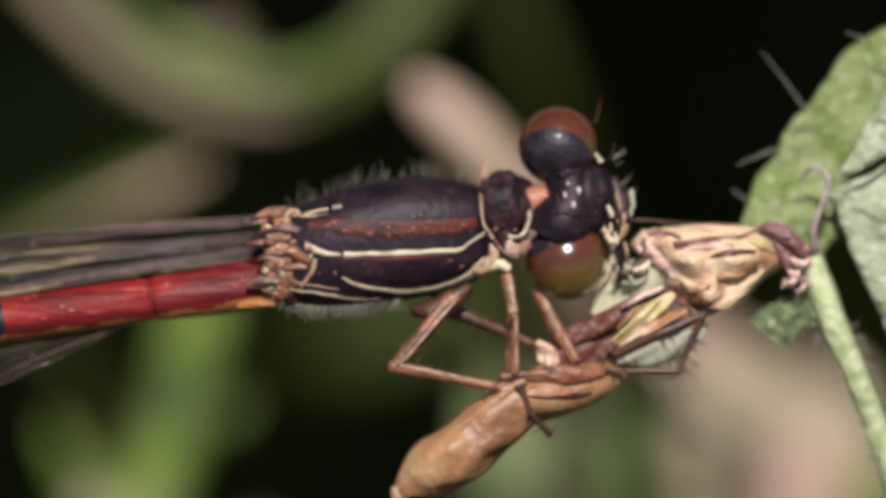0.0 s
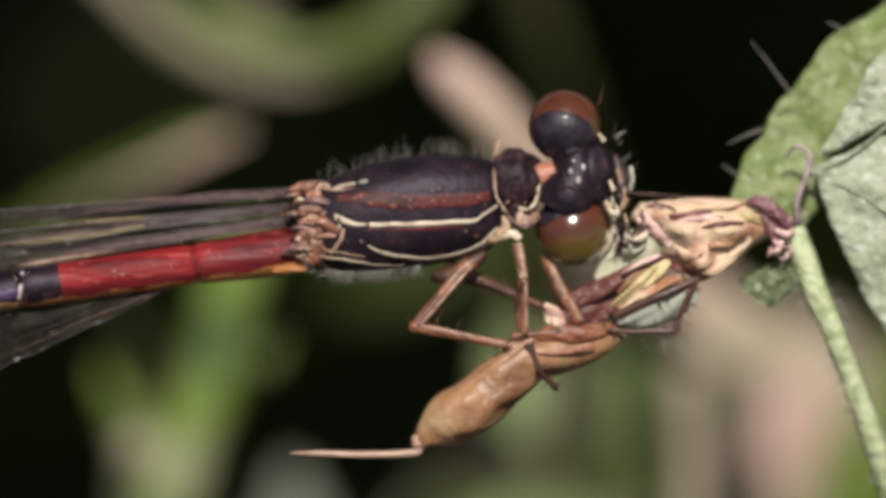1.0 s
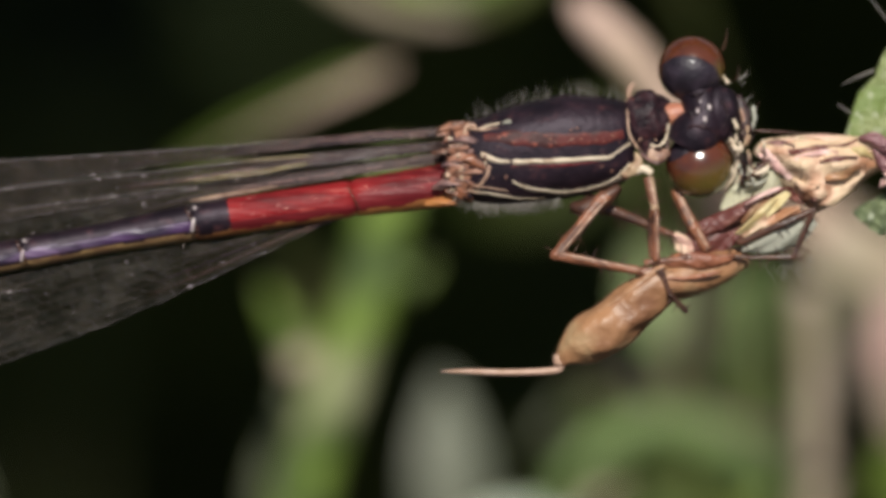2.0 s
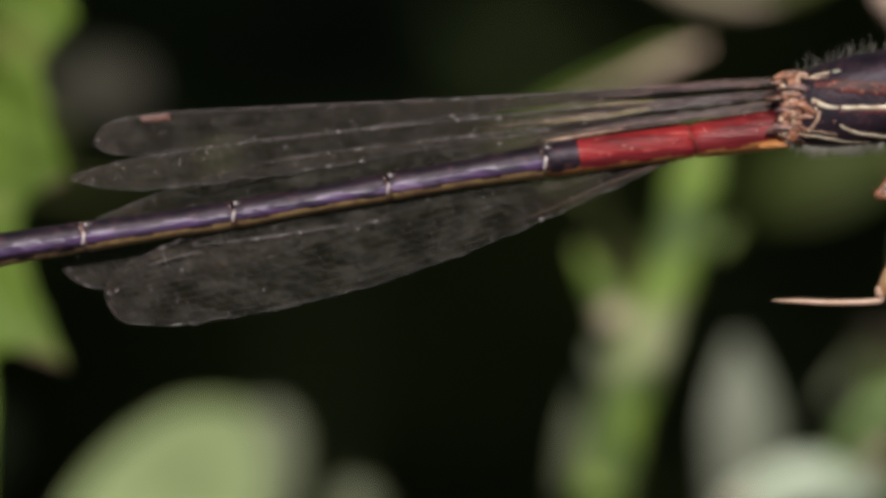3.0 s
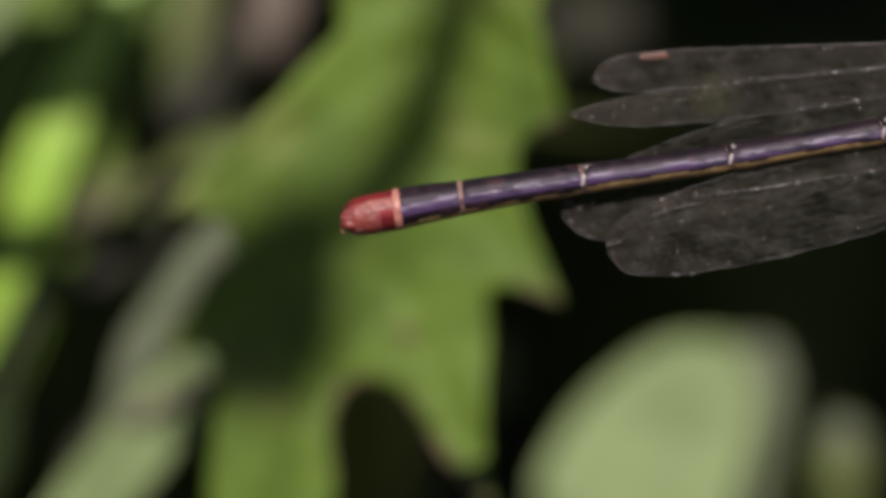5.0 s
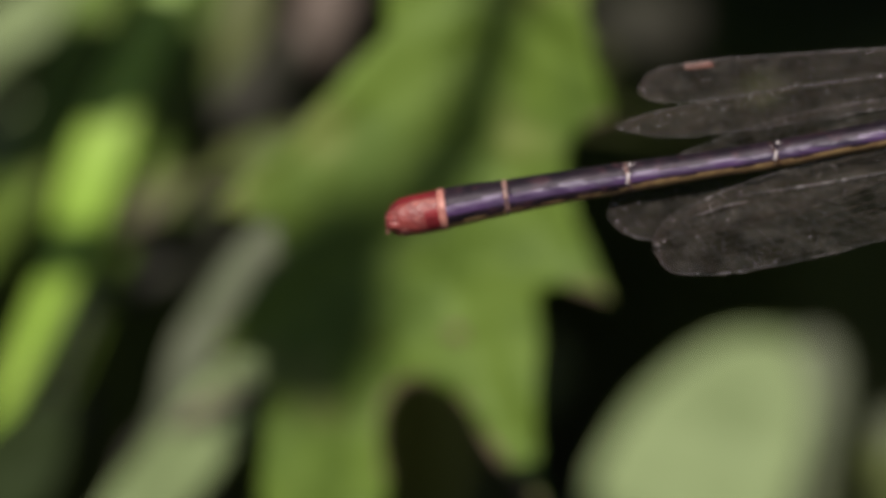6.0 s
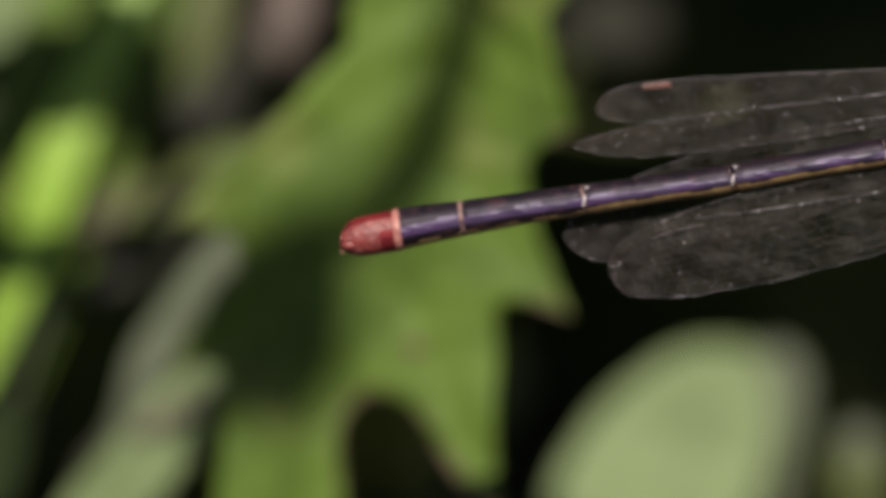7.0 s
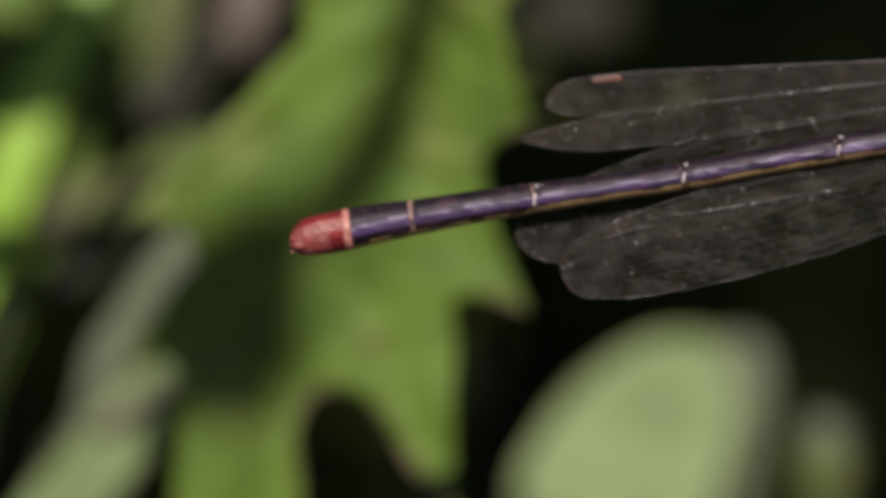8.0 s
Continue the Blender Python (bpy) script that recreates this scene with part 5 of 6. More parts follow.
def make_toothed():
    p = plant("toothed_plant", "broad green leaf with a coarsely toothed edge", "plant", -17.2, -14.0, -15.5, 0.6, "bgolive", 4)
    outline = [(-13.2, 9.5), (-14.2, 6.8), (-14.9, 4.6), (-15.4, 3.1), (-15.2, 2.6), (-15.8, 2.0), (-17.1, 0.6), (-18.1, -0.5), (-19.4, -1.6), (-20.3, -2.6), (-18.5, -3.0), (-18.35, -4.0), (-19.3, -5.2), (-20.4, -6.6),
               (-19.0, -6.75), (-18.8, -8.0), (-19.1, -11.0), (-18.4, -14.3), (-16.0, -14.3), (-15.4, -11.0), (-15.6, -8.9), (-15.2, -7.8), (-14.3, -7.45), (-13.2, -8.0), (-12.4, -9.3), (-11.3, -10.8), (-10.85, -11.1),
               (-11.05, -9.0), (-10.95, -6.7), (-11.05, -4.95), (-10.2, -4.8), (-8.85, -5.25), (-9.4, -4.0), (-9.95, -2.7), (-10.25, -1.1), (-9.9, -0.45), (-8.8, 0.15), (-9.3, 1.7), (-9.6, 3.3), (-8.5, 4.6), (-9.4, 6.8), (-8.9, 9.5)]
    spine = curve([(-11.3, 9.6), (-12.4, 4.0), (-13.1, -1.0), (-13.9, -5.0), (-16.6, -9.0), (-17.2, -14.2)], 60)
    side_veins = [((-12.2, 4.5), (-15.2, 2.8)), ((-12.6, 2.2), (-19.6, -2.4)), ((-13.3, -2.2), (-19.8, -6.4)), ((-12.3, 4.0), (-8.9, 0.3)), ((-13.0, -0.6), (-9.0, -5.1)), ((-13.7, -4.2), (-11.0, -10.6)), ((-12.0, 6.5), (-8.7, 4.5))]

    def gap(q, a, b):
        a, b = np.array(a), np.array(b)
        f = min(1, max(0, np.dot(q - a, b - a) / np.dot(b - a, b - a)))
        return float(np.linalg.norm(q - a - (b - a) * f))

    def lift(u, v):
        q = np.array([u, v])
        mid = math.sqrt(float(np.min(np.sum((spine - q) ** 2, axis=1))))
        rib = min(gap(q, a, b) for a, b in side_veins)
        return -14.0 - 0.004 * (v + 4) ** 2 - 0.28 * math.exp(-(mid / 0.5) ** 2) - 0.2 * math.exp(-(rib / 0.4) ** 2) + 0.03 * mid * mid + 0.04 * max(0, -v - 6) + 0.3 * max(0, v) / (1 + math.exp(-(u + 11.3) / 0.5)) + 0.22 * noise.noise(Vector((u * 0.45, v * 0.45, 2))) + 0.07 * noise.noise(Vector((u * 1.5, v * 1.5, 7)))

    a = part("leaf", sheet(outline, lift, 0.2, 0.42, 0.05, 3), "bgleaf", p, "green toothed blade")
    part("midrib", tube([(u, v, lift(u, v) + 0.1) for u, v in spine[::6]], [0.14] * 11, 8, 50), "bgleaf", a, "green midrib")
    for tip, rim in (([(-9.7, -4.9), (-9.2, -5.08), (-8.85, -5.22)], 0.1), ([(-9.5, -0.2), (-9.1, 0.0), (-8.75, 0.15)], 0.1), ([(-19.4, -2.4), (-19.8, -2.45), (-20.1, -2.55)], 0.12), ([(-19.6, -6.3), (-20.0, -6.55), (-20.3, -6.7)], 0.12), ([(-11.4, -10.3), (-11.1, -10.8), (-10.8, -11.3)], 0.13), ([(-10.1, -4.8), (-9.6, -4.95), (-9.1, -5.1)], 0.08)):
        part("tooth_tip", tube([(u, v, lift(u, v) + 0.05) for u, v in tip], [rim, rim, 0.02], 8, 10), "bgtip", a, "dry brown tooth tip")
    part("gap_rim", tube([(u, v, lift(u, v)) for u, v in [(-15.4, -10.6), (-15.6, -8.9), (-15.2, -7.8), (-14.3, -7.45), (-13.2, -8.0), (-12.4, -9.3), (-11.3, -10.8)]], [0.06, 0.09, 0.11, 0.12, 0.12, 0.14, 0.12], 8, 40), "bgtip", a, "dry brown edge of the gap")
    part("blemish", ball((-13.35, -6.2, lift(-13.35, -6.2) + 0.08), 0.28, 12, (1.2, 0.7, 0.25), 0.3), "bgtip", a, "small brown blemish")


def make_backdrop_plants():
    p = plant("pale_plant", "pale green broad leaf", "plant", -6.0, -14.0, -27, 0.6, "bgolive", -4)
    part("leaf", blade([(-8.0, -15.4, -27.6), (-7.2, -12.7, -27), (-6.4, -10.7, -27), (-5.4, -9.1, -27), (-4.4, -7.8, -27.2), (-3.8, -7.0, -27.4)], [2.4, 2.9, 2.7, 2.2, 1.4, 0.15], [2.6, 3.0, 3.0, 2.5, 1.6, 0.15], 0.2, 0.1, 50, 12, wave=0.2), "bgpale", p, "pale green blade")
    part("leaf", blade([(-4.0, -13.0, -28.4), (-3.7, -10.5, -28), (-3.3, -8.8, -28), (-3.0, -7.7, -28), (-2.9, -7.0, -28.2)], [1.0, 1.2, 1.2, 0.9, 0.3], None, 0.2, 0.1, 30, 8), "bggrey", p, "greyish leaf side")
    part("leaf", blade([(-11.6, -9.2, -28), (-11.3, -8.0, -28), (-11.1, -6.9, -28)], [0.3, 0.7, 0.2], None, 0.2, 0.1, 20, 8), "bgolive", p, "small dull leaf")
    p = plant("small_plant", "small pinkish grey bud on a green stalk", "plant", -0.4, -11.5, -27, 0.7, "bgolive", 3)
    part("bud", ball((-0.5, -10.0, -27), 0.75, 16, (1, 1.0, 1), 0.35), "bggrey", p, "pinkish grey bud")
    part("bud_base", tube([(-0.5, -10.2, -27), (-0.5, -11.0, -27), (-0.4, -11.9, -27)], [0.7, 1.0, 0.7], 12, lump=0.3), "bgolive", p, "green bud base")

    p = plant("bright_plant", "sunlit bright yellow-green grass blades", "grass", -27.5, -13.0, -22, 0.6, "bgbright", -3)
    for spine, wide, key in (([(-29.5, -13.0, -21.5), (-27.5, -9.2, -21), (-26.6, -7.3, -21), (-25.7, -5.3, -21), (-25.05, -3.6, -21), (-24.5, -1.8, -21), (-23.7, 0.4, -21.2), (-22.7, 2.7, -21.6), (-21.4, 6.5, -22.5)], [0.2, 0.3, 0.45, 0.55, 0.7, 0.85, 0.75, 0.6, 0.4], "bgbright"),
                             ([(-26.2, -9.0, -24), (-25.2, -6.6, -23.5), (-24.0, -3.5, -23), (-23.0, -0.7, -23), (-22.0, 2.2, -23.2), (-20.9, 6.0, -24)], [0.4, 0.55, 0.75, 0.8, 0.7, 0.4], "bgleaf"),
                             ([(-29.0, -6.0, -24), (-28.0, -3.9, -23.4), (-26.8, -2.0, -23), (-25.8, 0.2, -23), (-24.9, 2.5, -23.2), (-23.6, 6.0, -24)], [0.4, 0.6, 0.8, 0.85, 0.8, 0.5], "bgleaf"),
                             ([(-28.6, -2.4, -27), (-27.7, -1.0, -27), (-26.9, -0.1, -27), (-25.9, 0.5, -27.4)], [0.3, 0.6, 0.6, 0.15], "bgpale"),
                             ([(-29.0, 1.0, -27.5), (-27.9, 2.4, -27), (-26.8, 3.1, -27), (-25.2, 5.0, -27)], [0.4, 0.8, 0.8, 0.4], "bgpale"),
                             ([(-22.2, -2.2, -26), (-21.6, -0.6, -25.4), (-21.0, 1.4, -25), (-20.4, 2.9, -25), (-19.8, 5.0, -25.5)], [0.3, 0.4, 0.7, 0.75, 0.4], "bgolive"),
                             ([(-26.6, -9.8, -23.5), (-25.9, -7.6, -23), (-25.0, -5.6, -22.6), (-24.4, -4.4, -22.8)], [0.3, 0.4, 0.4, 0.1], "bggrey")):
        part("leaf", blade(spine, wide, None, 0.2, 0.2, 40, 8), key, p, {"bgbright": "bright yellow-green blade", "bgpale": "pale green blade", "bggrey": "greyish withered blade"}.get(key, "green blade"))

    p = plant("grey_leaved_plant", "greyish pink withered leaves on a bent stem", "plant", -21.5, -13.5, -22, 0.5, "bggrey", -4)
    part("leaf", blade([(-22.9, -10.6, -19.6), (-21.9, -8.6, -18.8), (-21.2, -7.0, -18.3), (-20.2, -5.4, -18.1), (-19.3, -4.0, -18.1), (-18.2, -2.6, -18.4)], [0.3, 0.55, 0.8, 0.75, 0.6, 0.25], [0.3, 0.5, 0.7, 0.65, 0.55, 0.25], 0.2, -0.25, 40, 10, wave=0.15), "bggrey", p, "greyish green downy leaf")
    part("leaf_edge", tube([(-21.9, -9.1, -18.0), (-20.7, -8.5, -17.7), (-19.4, -7.8, -17.5)], [0.16, 0.27, 0.16], 8, 20, lump=0.4), "bghusk", p, "dry brown fold")
    part("leaf_edge", tube([(-20.2, -6.4, -17.7), (-19.6, -5.2, -17.6), (-18.9, -3.9, -17.7)], [0.06, 0.11, 0.05], 8, 20, lump=0.4), "bghusk", p, "dry brown leaf edge")
    part("leaf", blade([(-24.0, -13.6, -19.4), (-22.6, -11.4, -18.6), (-21.3, -9.8, -18.2), (-20.2, -8.2, -18.0), (-19.2, -6.7, -18.2)], [1.2, 1.2, 1.1, 0.9, 0.2], [0.9, 1.0, 0.95, 0.9, 0.2], 0.2, 0.2, 40, 8, wave=0.2), "bgpale", p, "pale green leaf")
    part("leaf", blade([(-24.1, -3.6, -22.5), (-23.2, -2.9, -22), (-22.3, -2.3, -22), (-21.4, -1.8, -22.2)], [0.2, 0.55, 0.6, 0.12], [0.2, 0.5, 0.5, 0.12], 0.2, 0.3, 30, 8, wave=0.2), "bgolive", p, "small dull leaf")
    part("leaf_edge", tube([(-23.6, -3.7, -21.8), (-23.1, -3.1, -21.6), (-22.7, -2.3, -21.7)], [0.1, 0.22, 0.1], 8, 16, lump=0.5), "bghusk", p, "dry pinkish leaf edge")
    part("leaf", blade([(-21.2, -1.9, -20.5), (-20.3, -1.35, -20), (-19.4, -1.0, -19.8), (-18.3, -0.6, -20)], [0.15, 0.4, 0.5, 0.3], None, 0.2, 0.3, 30, 8, wave=0.2), "bgolive", p, "dull olive leaf")
    part("leaf_edge", tube([(-21.0, -2.55, -20.4), (-19.8, -2.35, -20), (-18.6, -2.35, -19.8)], [0.12, 0.18, 0.14], 8, 16, lump=0.4), "bghusk", p, "dry pinkish stalk")
    part("side_stem", tube([(-27.0, -4.6, -22.6), (-25.5, -3.85, -22), (-23.5, -3.15, -22), (-21.3, -2.85, -22.2), (-19.4, -2.6, -22.6)], [0.16, 0.2, 0.2, 0.18, 0.14], 8, 24), "shade", p, "green side stem")
    # the last, near-black leaf is added to stand for shade over the blade's foot
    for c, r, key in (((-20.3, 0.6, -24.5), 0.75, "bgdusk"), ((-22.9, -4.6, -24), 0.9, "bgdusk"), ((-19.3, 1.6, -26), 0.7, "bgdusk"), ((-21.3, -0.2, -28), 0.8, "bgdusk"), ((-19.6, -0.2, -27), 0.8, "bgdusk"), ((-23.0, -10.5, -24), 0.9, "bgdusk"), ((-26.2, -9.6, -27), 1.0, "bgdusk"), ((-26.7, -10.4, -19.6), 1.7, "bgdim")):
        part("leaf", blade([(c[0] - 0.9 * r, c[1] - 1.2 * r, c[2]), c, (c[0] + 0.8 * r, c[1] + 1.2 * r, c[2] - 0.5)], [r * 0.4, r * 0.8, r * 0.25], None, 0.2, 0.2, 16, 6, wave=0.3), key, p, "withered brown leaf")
    part("seed_head", tube([(-17.6, 5.2, -27.4), (-17.8, 3.8, -27), (-17.95, 2.5, -27), (-18.1, 1.4, -27.2)], [0.6, 0.85, 0.8, 0.3], 14, 24, lump=0.4), "bghusk", p, "pinkish grey seed head")
    part("stem", tube([(-21.5, -13.5, -22), (-21.2, -7.0, -24.5), (-20.8, -2, -26), (-19.0, 2.0, -27.5), (-17.4, 5, -27.8)], [0.4, 0.3, 0.2, 0.15, 0.12], 8, 20), "bgdusk", p)

    # an unseen tuft added beside them to shade parts of the bright blade
    p = plant("shading_tuft", "unseen grass blades added to shade lower ones", "grass", -46.0, -20.0, 5, 1.0, "bgleaf", -4)
    shift = np.array([0.0, 0.54, 0.84]) * 40
    for spine, wide in (([(-27.5, 1.6, -21), (-24.5, 2.1, -21), (-21.0, 2.5, -21)], 2.2), ([(-29.0, -4.5, -21), (-25.5, -4.1, -21), (-22.6, -3.8, -21)], 0.75)):
        tip = [tuple(np.array(q) + shift) for q in spine]
        part("blade", blade([(-46, -20, 5), (-45, -4, 12), (-40, tip[0][1] - 5, 12)] + tip, [0.6, 0.8, wide * 0.6, wide, wide, wide * 0.7], None, 0.2, 0.1, 50, 6), "bgleaf", p, "arching green blade")

    p = plant("knotty_plant", "pinkish grey seed head", "plant", -14.0, -12.0, -40, 0.5, "bgolive", 0)
    part("stem", tube([(-14.0, -12.2, -40), (-13.4, -5.0, -39), (-11.5, 0.0, -37), (-8.3, 2.2, -36)], [0.5, 0.4, 0.35, 0.3], 8, 16), "bgolive", p)
    part("side_stem", tube([(-11.5, 0.0, -37), (-7.5, -0.6, -30), (-5.2, 0.2, -22), (-4.7, 0.6, -19)], [0.14, 0.12, 0.1, 0.08], 8, 16), "bgolive", p)
    part("leaf", blade([(-5.1, 0.4, -18.4), (-4.8, 0.62, -18), (-4.4, 0.75, -18), (-4.0, 0.75, -18.2)], [0.05, 0.17, 0.17, 0.05], None, 0.12, 0.2, 20, 8), "bgolive", p, "small dull green leaf")
    part("seed_head", ball((-8.4, 2.5, -36), 1.4, 16, (1.2, 0.9, 1), 0.3), "bgdusk", p, "pinkish grey seed head")

    p = plant("green_stalked_plant", "thick green stalk with short side shoots", "plant", 6.6, -9.3, -20, 0.85, "bgstalk", -6)
    s = part("stem", tube([(6.55, -9.4, -20), (7.1, -7.2, -20), (7.9, -4.7, -20), (8.7, -2.4, -20.2), (9.3, -0.4, -21), (9.8, 1.4, -22)], [0.85, 0.85, 0.82, 0.78, 0.7, 0.4], 14, 30, lump=0.25), "bgstalk", p, "thick green stem")
    part("shoot", tube([(8.1, -5.9, -20.2), (7.4, -4.6, -20.3), (6.7, -3.4, -20.6), (6.1, -2.1, -22)], [0.55, 0.62, 0.5, 0.15], 12, 20, lump=0.4), "bgstalk", s, "green side shoot")
    part("bud", ball((6.95, -4.05, -19.7), 0.48, 14, (1.0, 0.9, 0.8), 0.35), "bgpink", s, "pinkish bud on the side shoot")
    part("leaf", blade([(6.3, -9.6, -26), (6.7, -7.8, -25.5), (7.0, -6.2, -25.5), (7.0, -4.9, -26)], [0.7, 0.9, 0.7, 0.15], None, 0.2, 0.1, 20, 8), "bggrey", p, "grey-green leaf")
    part("shoot", tube([(9.1, -1.4, -20.2), (10.0, -1.9, -20.3), (10.6, -1.4, -20.8)], [0.4, 0.35, 0.1], 10), "bgstalk", s)
    part("leaf", blade([(11.3, -10.2, -26.5), (11.2, -8.0, -26), (11.1, -6.4, -26), (11.0, -4.9, -26.5)], [0.9, 1.1, 0.85, 0.15], None, 0.2, 0.1, 20, 8), "bgmist", p, "grey-green leaf")

    p = plant("pink_leaved_plant", "narrow pink-edged green leaf on a long stalk", "plant", 6.8, -9.0, -30, 0.45, "bgolive", -6)
    part("stem", tube([(6.8, -9.2, -30), (7.7, -5.0, -29.5), (7.2, -1.6, -28), (4.8, 0.6, -25.6), (3.7, 0.95, -25)], [0.4, 0.35, 0.3, 0.3, 0.25], 8, 24), "bgolive", p)
    part("leaf", blade([(3.6, 0.9, -24), (5.2, 1.85, -22.5), (7.0, 2.8, -21), (8.5, 3.5, -20.6), (9.7, 3.95, -20.6)], [0.12, 0.15, 0.18, 0.22, 0.08], None, 0.2, 0.1, 30, 10), "bgblush", p, "pinkish beige leaf")
    part("leaf_edge", blade([(3.6, 1.05, -23.8), (5.1, 2.1, -22.3), (6.9, 3.1, -20.8), (8.2, 3.72, -20.4), (9.2, 4.05, -20.4)], [0.16, 0.2, 0.16, 0.12, 0.04], None, 0.15, 0.1, 30, 6), "bgleaf", p, "green leaf edge")

    p = plant("arching_plant", "pinkish beige stem arching in a loop", "plant", 17.0, -8.0, -30, 0.5, "bgolive", -5)
    part("stem", tube([(17.0, -8.2, -30), (17.9, -3.5, -24), (18.3, -0.8, -20.5), (18.1, 0.8, -18), (17.4, 2.0, -16), (16.8, 2.9, -15), (15.6, 4.42, -14.8), (14.7, 5.3, -14.8), (14.2, 5.78, -15)], [0.4, 0.45, 0.7, 0.68, 0.55, 0.5, 0.52, 0.46, 0.2], 14, 50, lump=0.12), "bgblush", p, "blush pink stem end")

    p = plant("looping_plant", "green and pink stem bent in a deep loop", "plant", 21.0, -4.0, -45, 0.6, "bgolive", 5)
    part("stem", tube([(21.0, -4.2, -45), (18.5, 4.0, -30), (16.2, 9.0, -24), (14.9, 8.0, -22.5), (13.9, 6.75, -22), (12.6, 5.85, -21.5), (11.1, 5.55, -21.5), (9.5, 5.85, -21.8)], [0.4, 0.4, 0.45, 0.48, 0.5, 0.52, 0.5, 0.3], 12, 60, lump=0.2), "bgolive", p, "looping green stem")
    part("stem", tube([(12.2, 5.4, -21.2), (11.0, 5.2, -21.1), (9.6, 5.42, -21), (8.2, 6.1, -21.2), (6.9, 7.2, -21.8), (5.6, 8.6, -22.5)], [0.12, 0.26, 0.34, 0.38, 0.36, 0.34], 12, 40, lump=0.2), "bgfawn", p, "pinkish beige side stem")
    part("leaf_rim", blade([(6.6, 8.9, -21.2), (7.4, 8.0, -20.9), (8.5, 7.0, -20.7), (9.8, 6.25, -20.6), (11.2, 5.95, -20.6), (12.5, 6.3, -20.8), (13.8, 7.3, -21.3), (14.6, 8.6, -21.8)], [0.08, 0.2, 0.26, 0.26, 0.26, 0.2, 0.16, 0.1], None, 0.15, 0.3, 40, 6), "bgstalk", p, "bright green inner edge")
    part("bud", ball((9.9, 6.7, -21.5), 0.55, 14, (1.3, 0.9, 1), 0.3), "bgfawn", p, "pinkish bud")

    p = plant("rosy_plant", "dusty pink flower head with cream petals", "flower", 21.0, -7.0, -21, 0.42, "bgpink", 5)
    part("stem", tube([(21.0, -7.2, -21), (20.95, -4.6, -20.5), (20.8, -2.2, -20)], [0.42, 0.42, 0.5], 10, 16), "bgpink", p, "pale pink stem")
    part("petal", blade([(20.6, 0.3, -25), (21.6, -0.7, -24.6), (22.8, -1.7, -24.6), (24.2, -2.3, -25)], [0.4, 0.8, 0.8, 0.4], None, 0.3, 0.2, 24, 8), "bgcream", p, "cream petal")
    part("petal", blade([(23.0, -1.0, -25.5), (23.6, -2.8, -25), (23.9, -4.6, -25), (23.8, -6.8, -25.5)], [0.6, 0.9, 0.8, 0.4], None, 0.3, 0.2, 24, 8), "bgrose", p, "dusty pink petal")
    part("petal", blade([(22.4, -2.2, -26), (22.6, -4.0, -26), (22.5, -6.0, -26)], [0.4, 0.6, 0.3], None, 0.3, 0.2, 24, 8), "bggrey", p, "brownish petal")
    part("petal", blade([(24.2, -1.2, -27), (25.4, -3.0, -27), (26.0, -5.0, -27)], [0.6, 0.9, 0.5], None, 0.3, 0.2, 24, 8), "bgcream", p, "cream petal")

    part("leaf", blade([(24.4, -6.4, -25.4), (25.0, -5.1, -25), (25.6, -4.3, -25), (26.5, -3.2, -25.4)], [0.3, 0.6, 0.6, 0.2], None, 0.2, 0.2, 24, 8), "bgleaf", p, "green leaf")
    part("petal", blade([(21.1, -0.4, -26.4), (21.9, -0.85, -26), (22.7, -1.2, -26), (23.6, -1.4, -26.4)], [0.2, 0.45, 0.45, 0.2], None, 0.2, 0.2, 24, 8, wave=0.3), "bgwhite", p, "whitish petal")
    part("petal", blade([(22.2, -5.6, -24), (22.45, -4.2, -23.8), (22.7, -3.1, -23.8), (22.6, -2.4, -24)], [0.2, 0.35, 0.3, 0.1], None, 0.2, 0.2, 24, 8, wave=0.3), "bghusk", p, "withered brown petal")
    part("petal", blade([(20.8, -2.2, -24.2), (21.5, -2.55, -23.8), (22.3, -2.75, -24)], [0.1, 0.3, 0.1], None, 0.2, 0.2, 24, 8, wave=0.3), "bgolive", p, "olive sepal")

    p = plant("broad_plant", "broad grey-green leaves in the light", "plant", 17.5, -9.5, -24, 0.5, "bgolive", 6)
    part("leaf", blade([(18.4, -7.4, -28), (17.7, -5.5, -27.2), (17.5, -4.5, -27), (17.3, -3.2, -27), (16.8, -1.4, -27.5)], [0.8, 1.1, 1.2, 1.1, 0.4], [0.6, 0.9, 1.0, 0.9, 0.3], 0.25, 0.1, 30, 8, wave=0.25), "bgpale", p, "pale grey-green leaf")
    # a leaf that arches over itself, its hollow's shade painted as a darker leaf
    part("leaf", blade([(13.9, -8.6, -23.6), (14.4, -7.7, -23.4), (15.2, -6.95, -23.4), (16.7, -6.4, -23.6), (18.2, -6.7, -23.8), (19.4, -7.5, -24.2), (20.2, -8.6, -25)], [0.25, 0.5, 0.6, 0.75, 0.85, 0.8, 0.4], [0.25, 0.4, 0.45, 0.5, 0.6, 0.6, 0.3], 0.2, -0.5, 40, 10, wave=0.25, roll=0.4), "bgsage", p, "green leaf arched over")
    part("leaf", blade([(14.6, -9.9, -25.2), (16.0, -8.7, -25.2), (17.6, -8.2, -25.2), (19.4, -8.3, -25.4)], [0.6, 0.9, 0.9, 0.4], None, 0.2, 0.2, 24, 8, wave=0.3), "shade", p, "green leaf coloured dark as if shaded")
    part("leaf_edge", tube([(14.6, -8.7, -23.3), (15.2, -8.2, -23.1), (15.9, -8.0, -23.2)], [0.1, 0.28, 0.1], 8, 16, lump=0.5), "bgpink", p, "pinkish dry leaf edge")
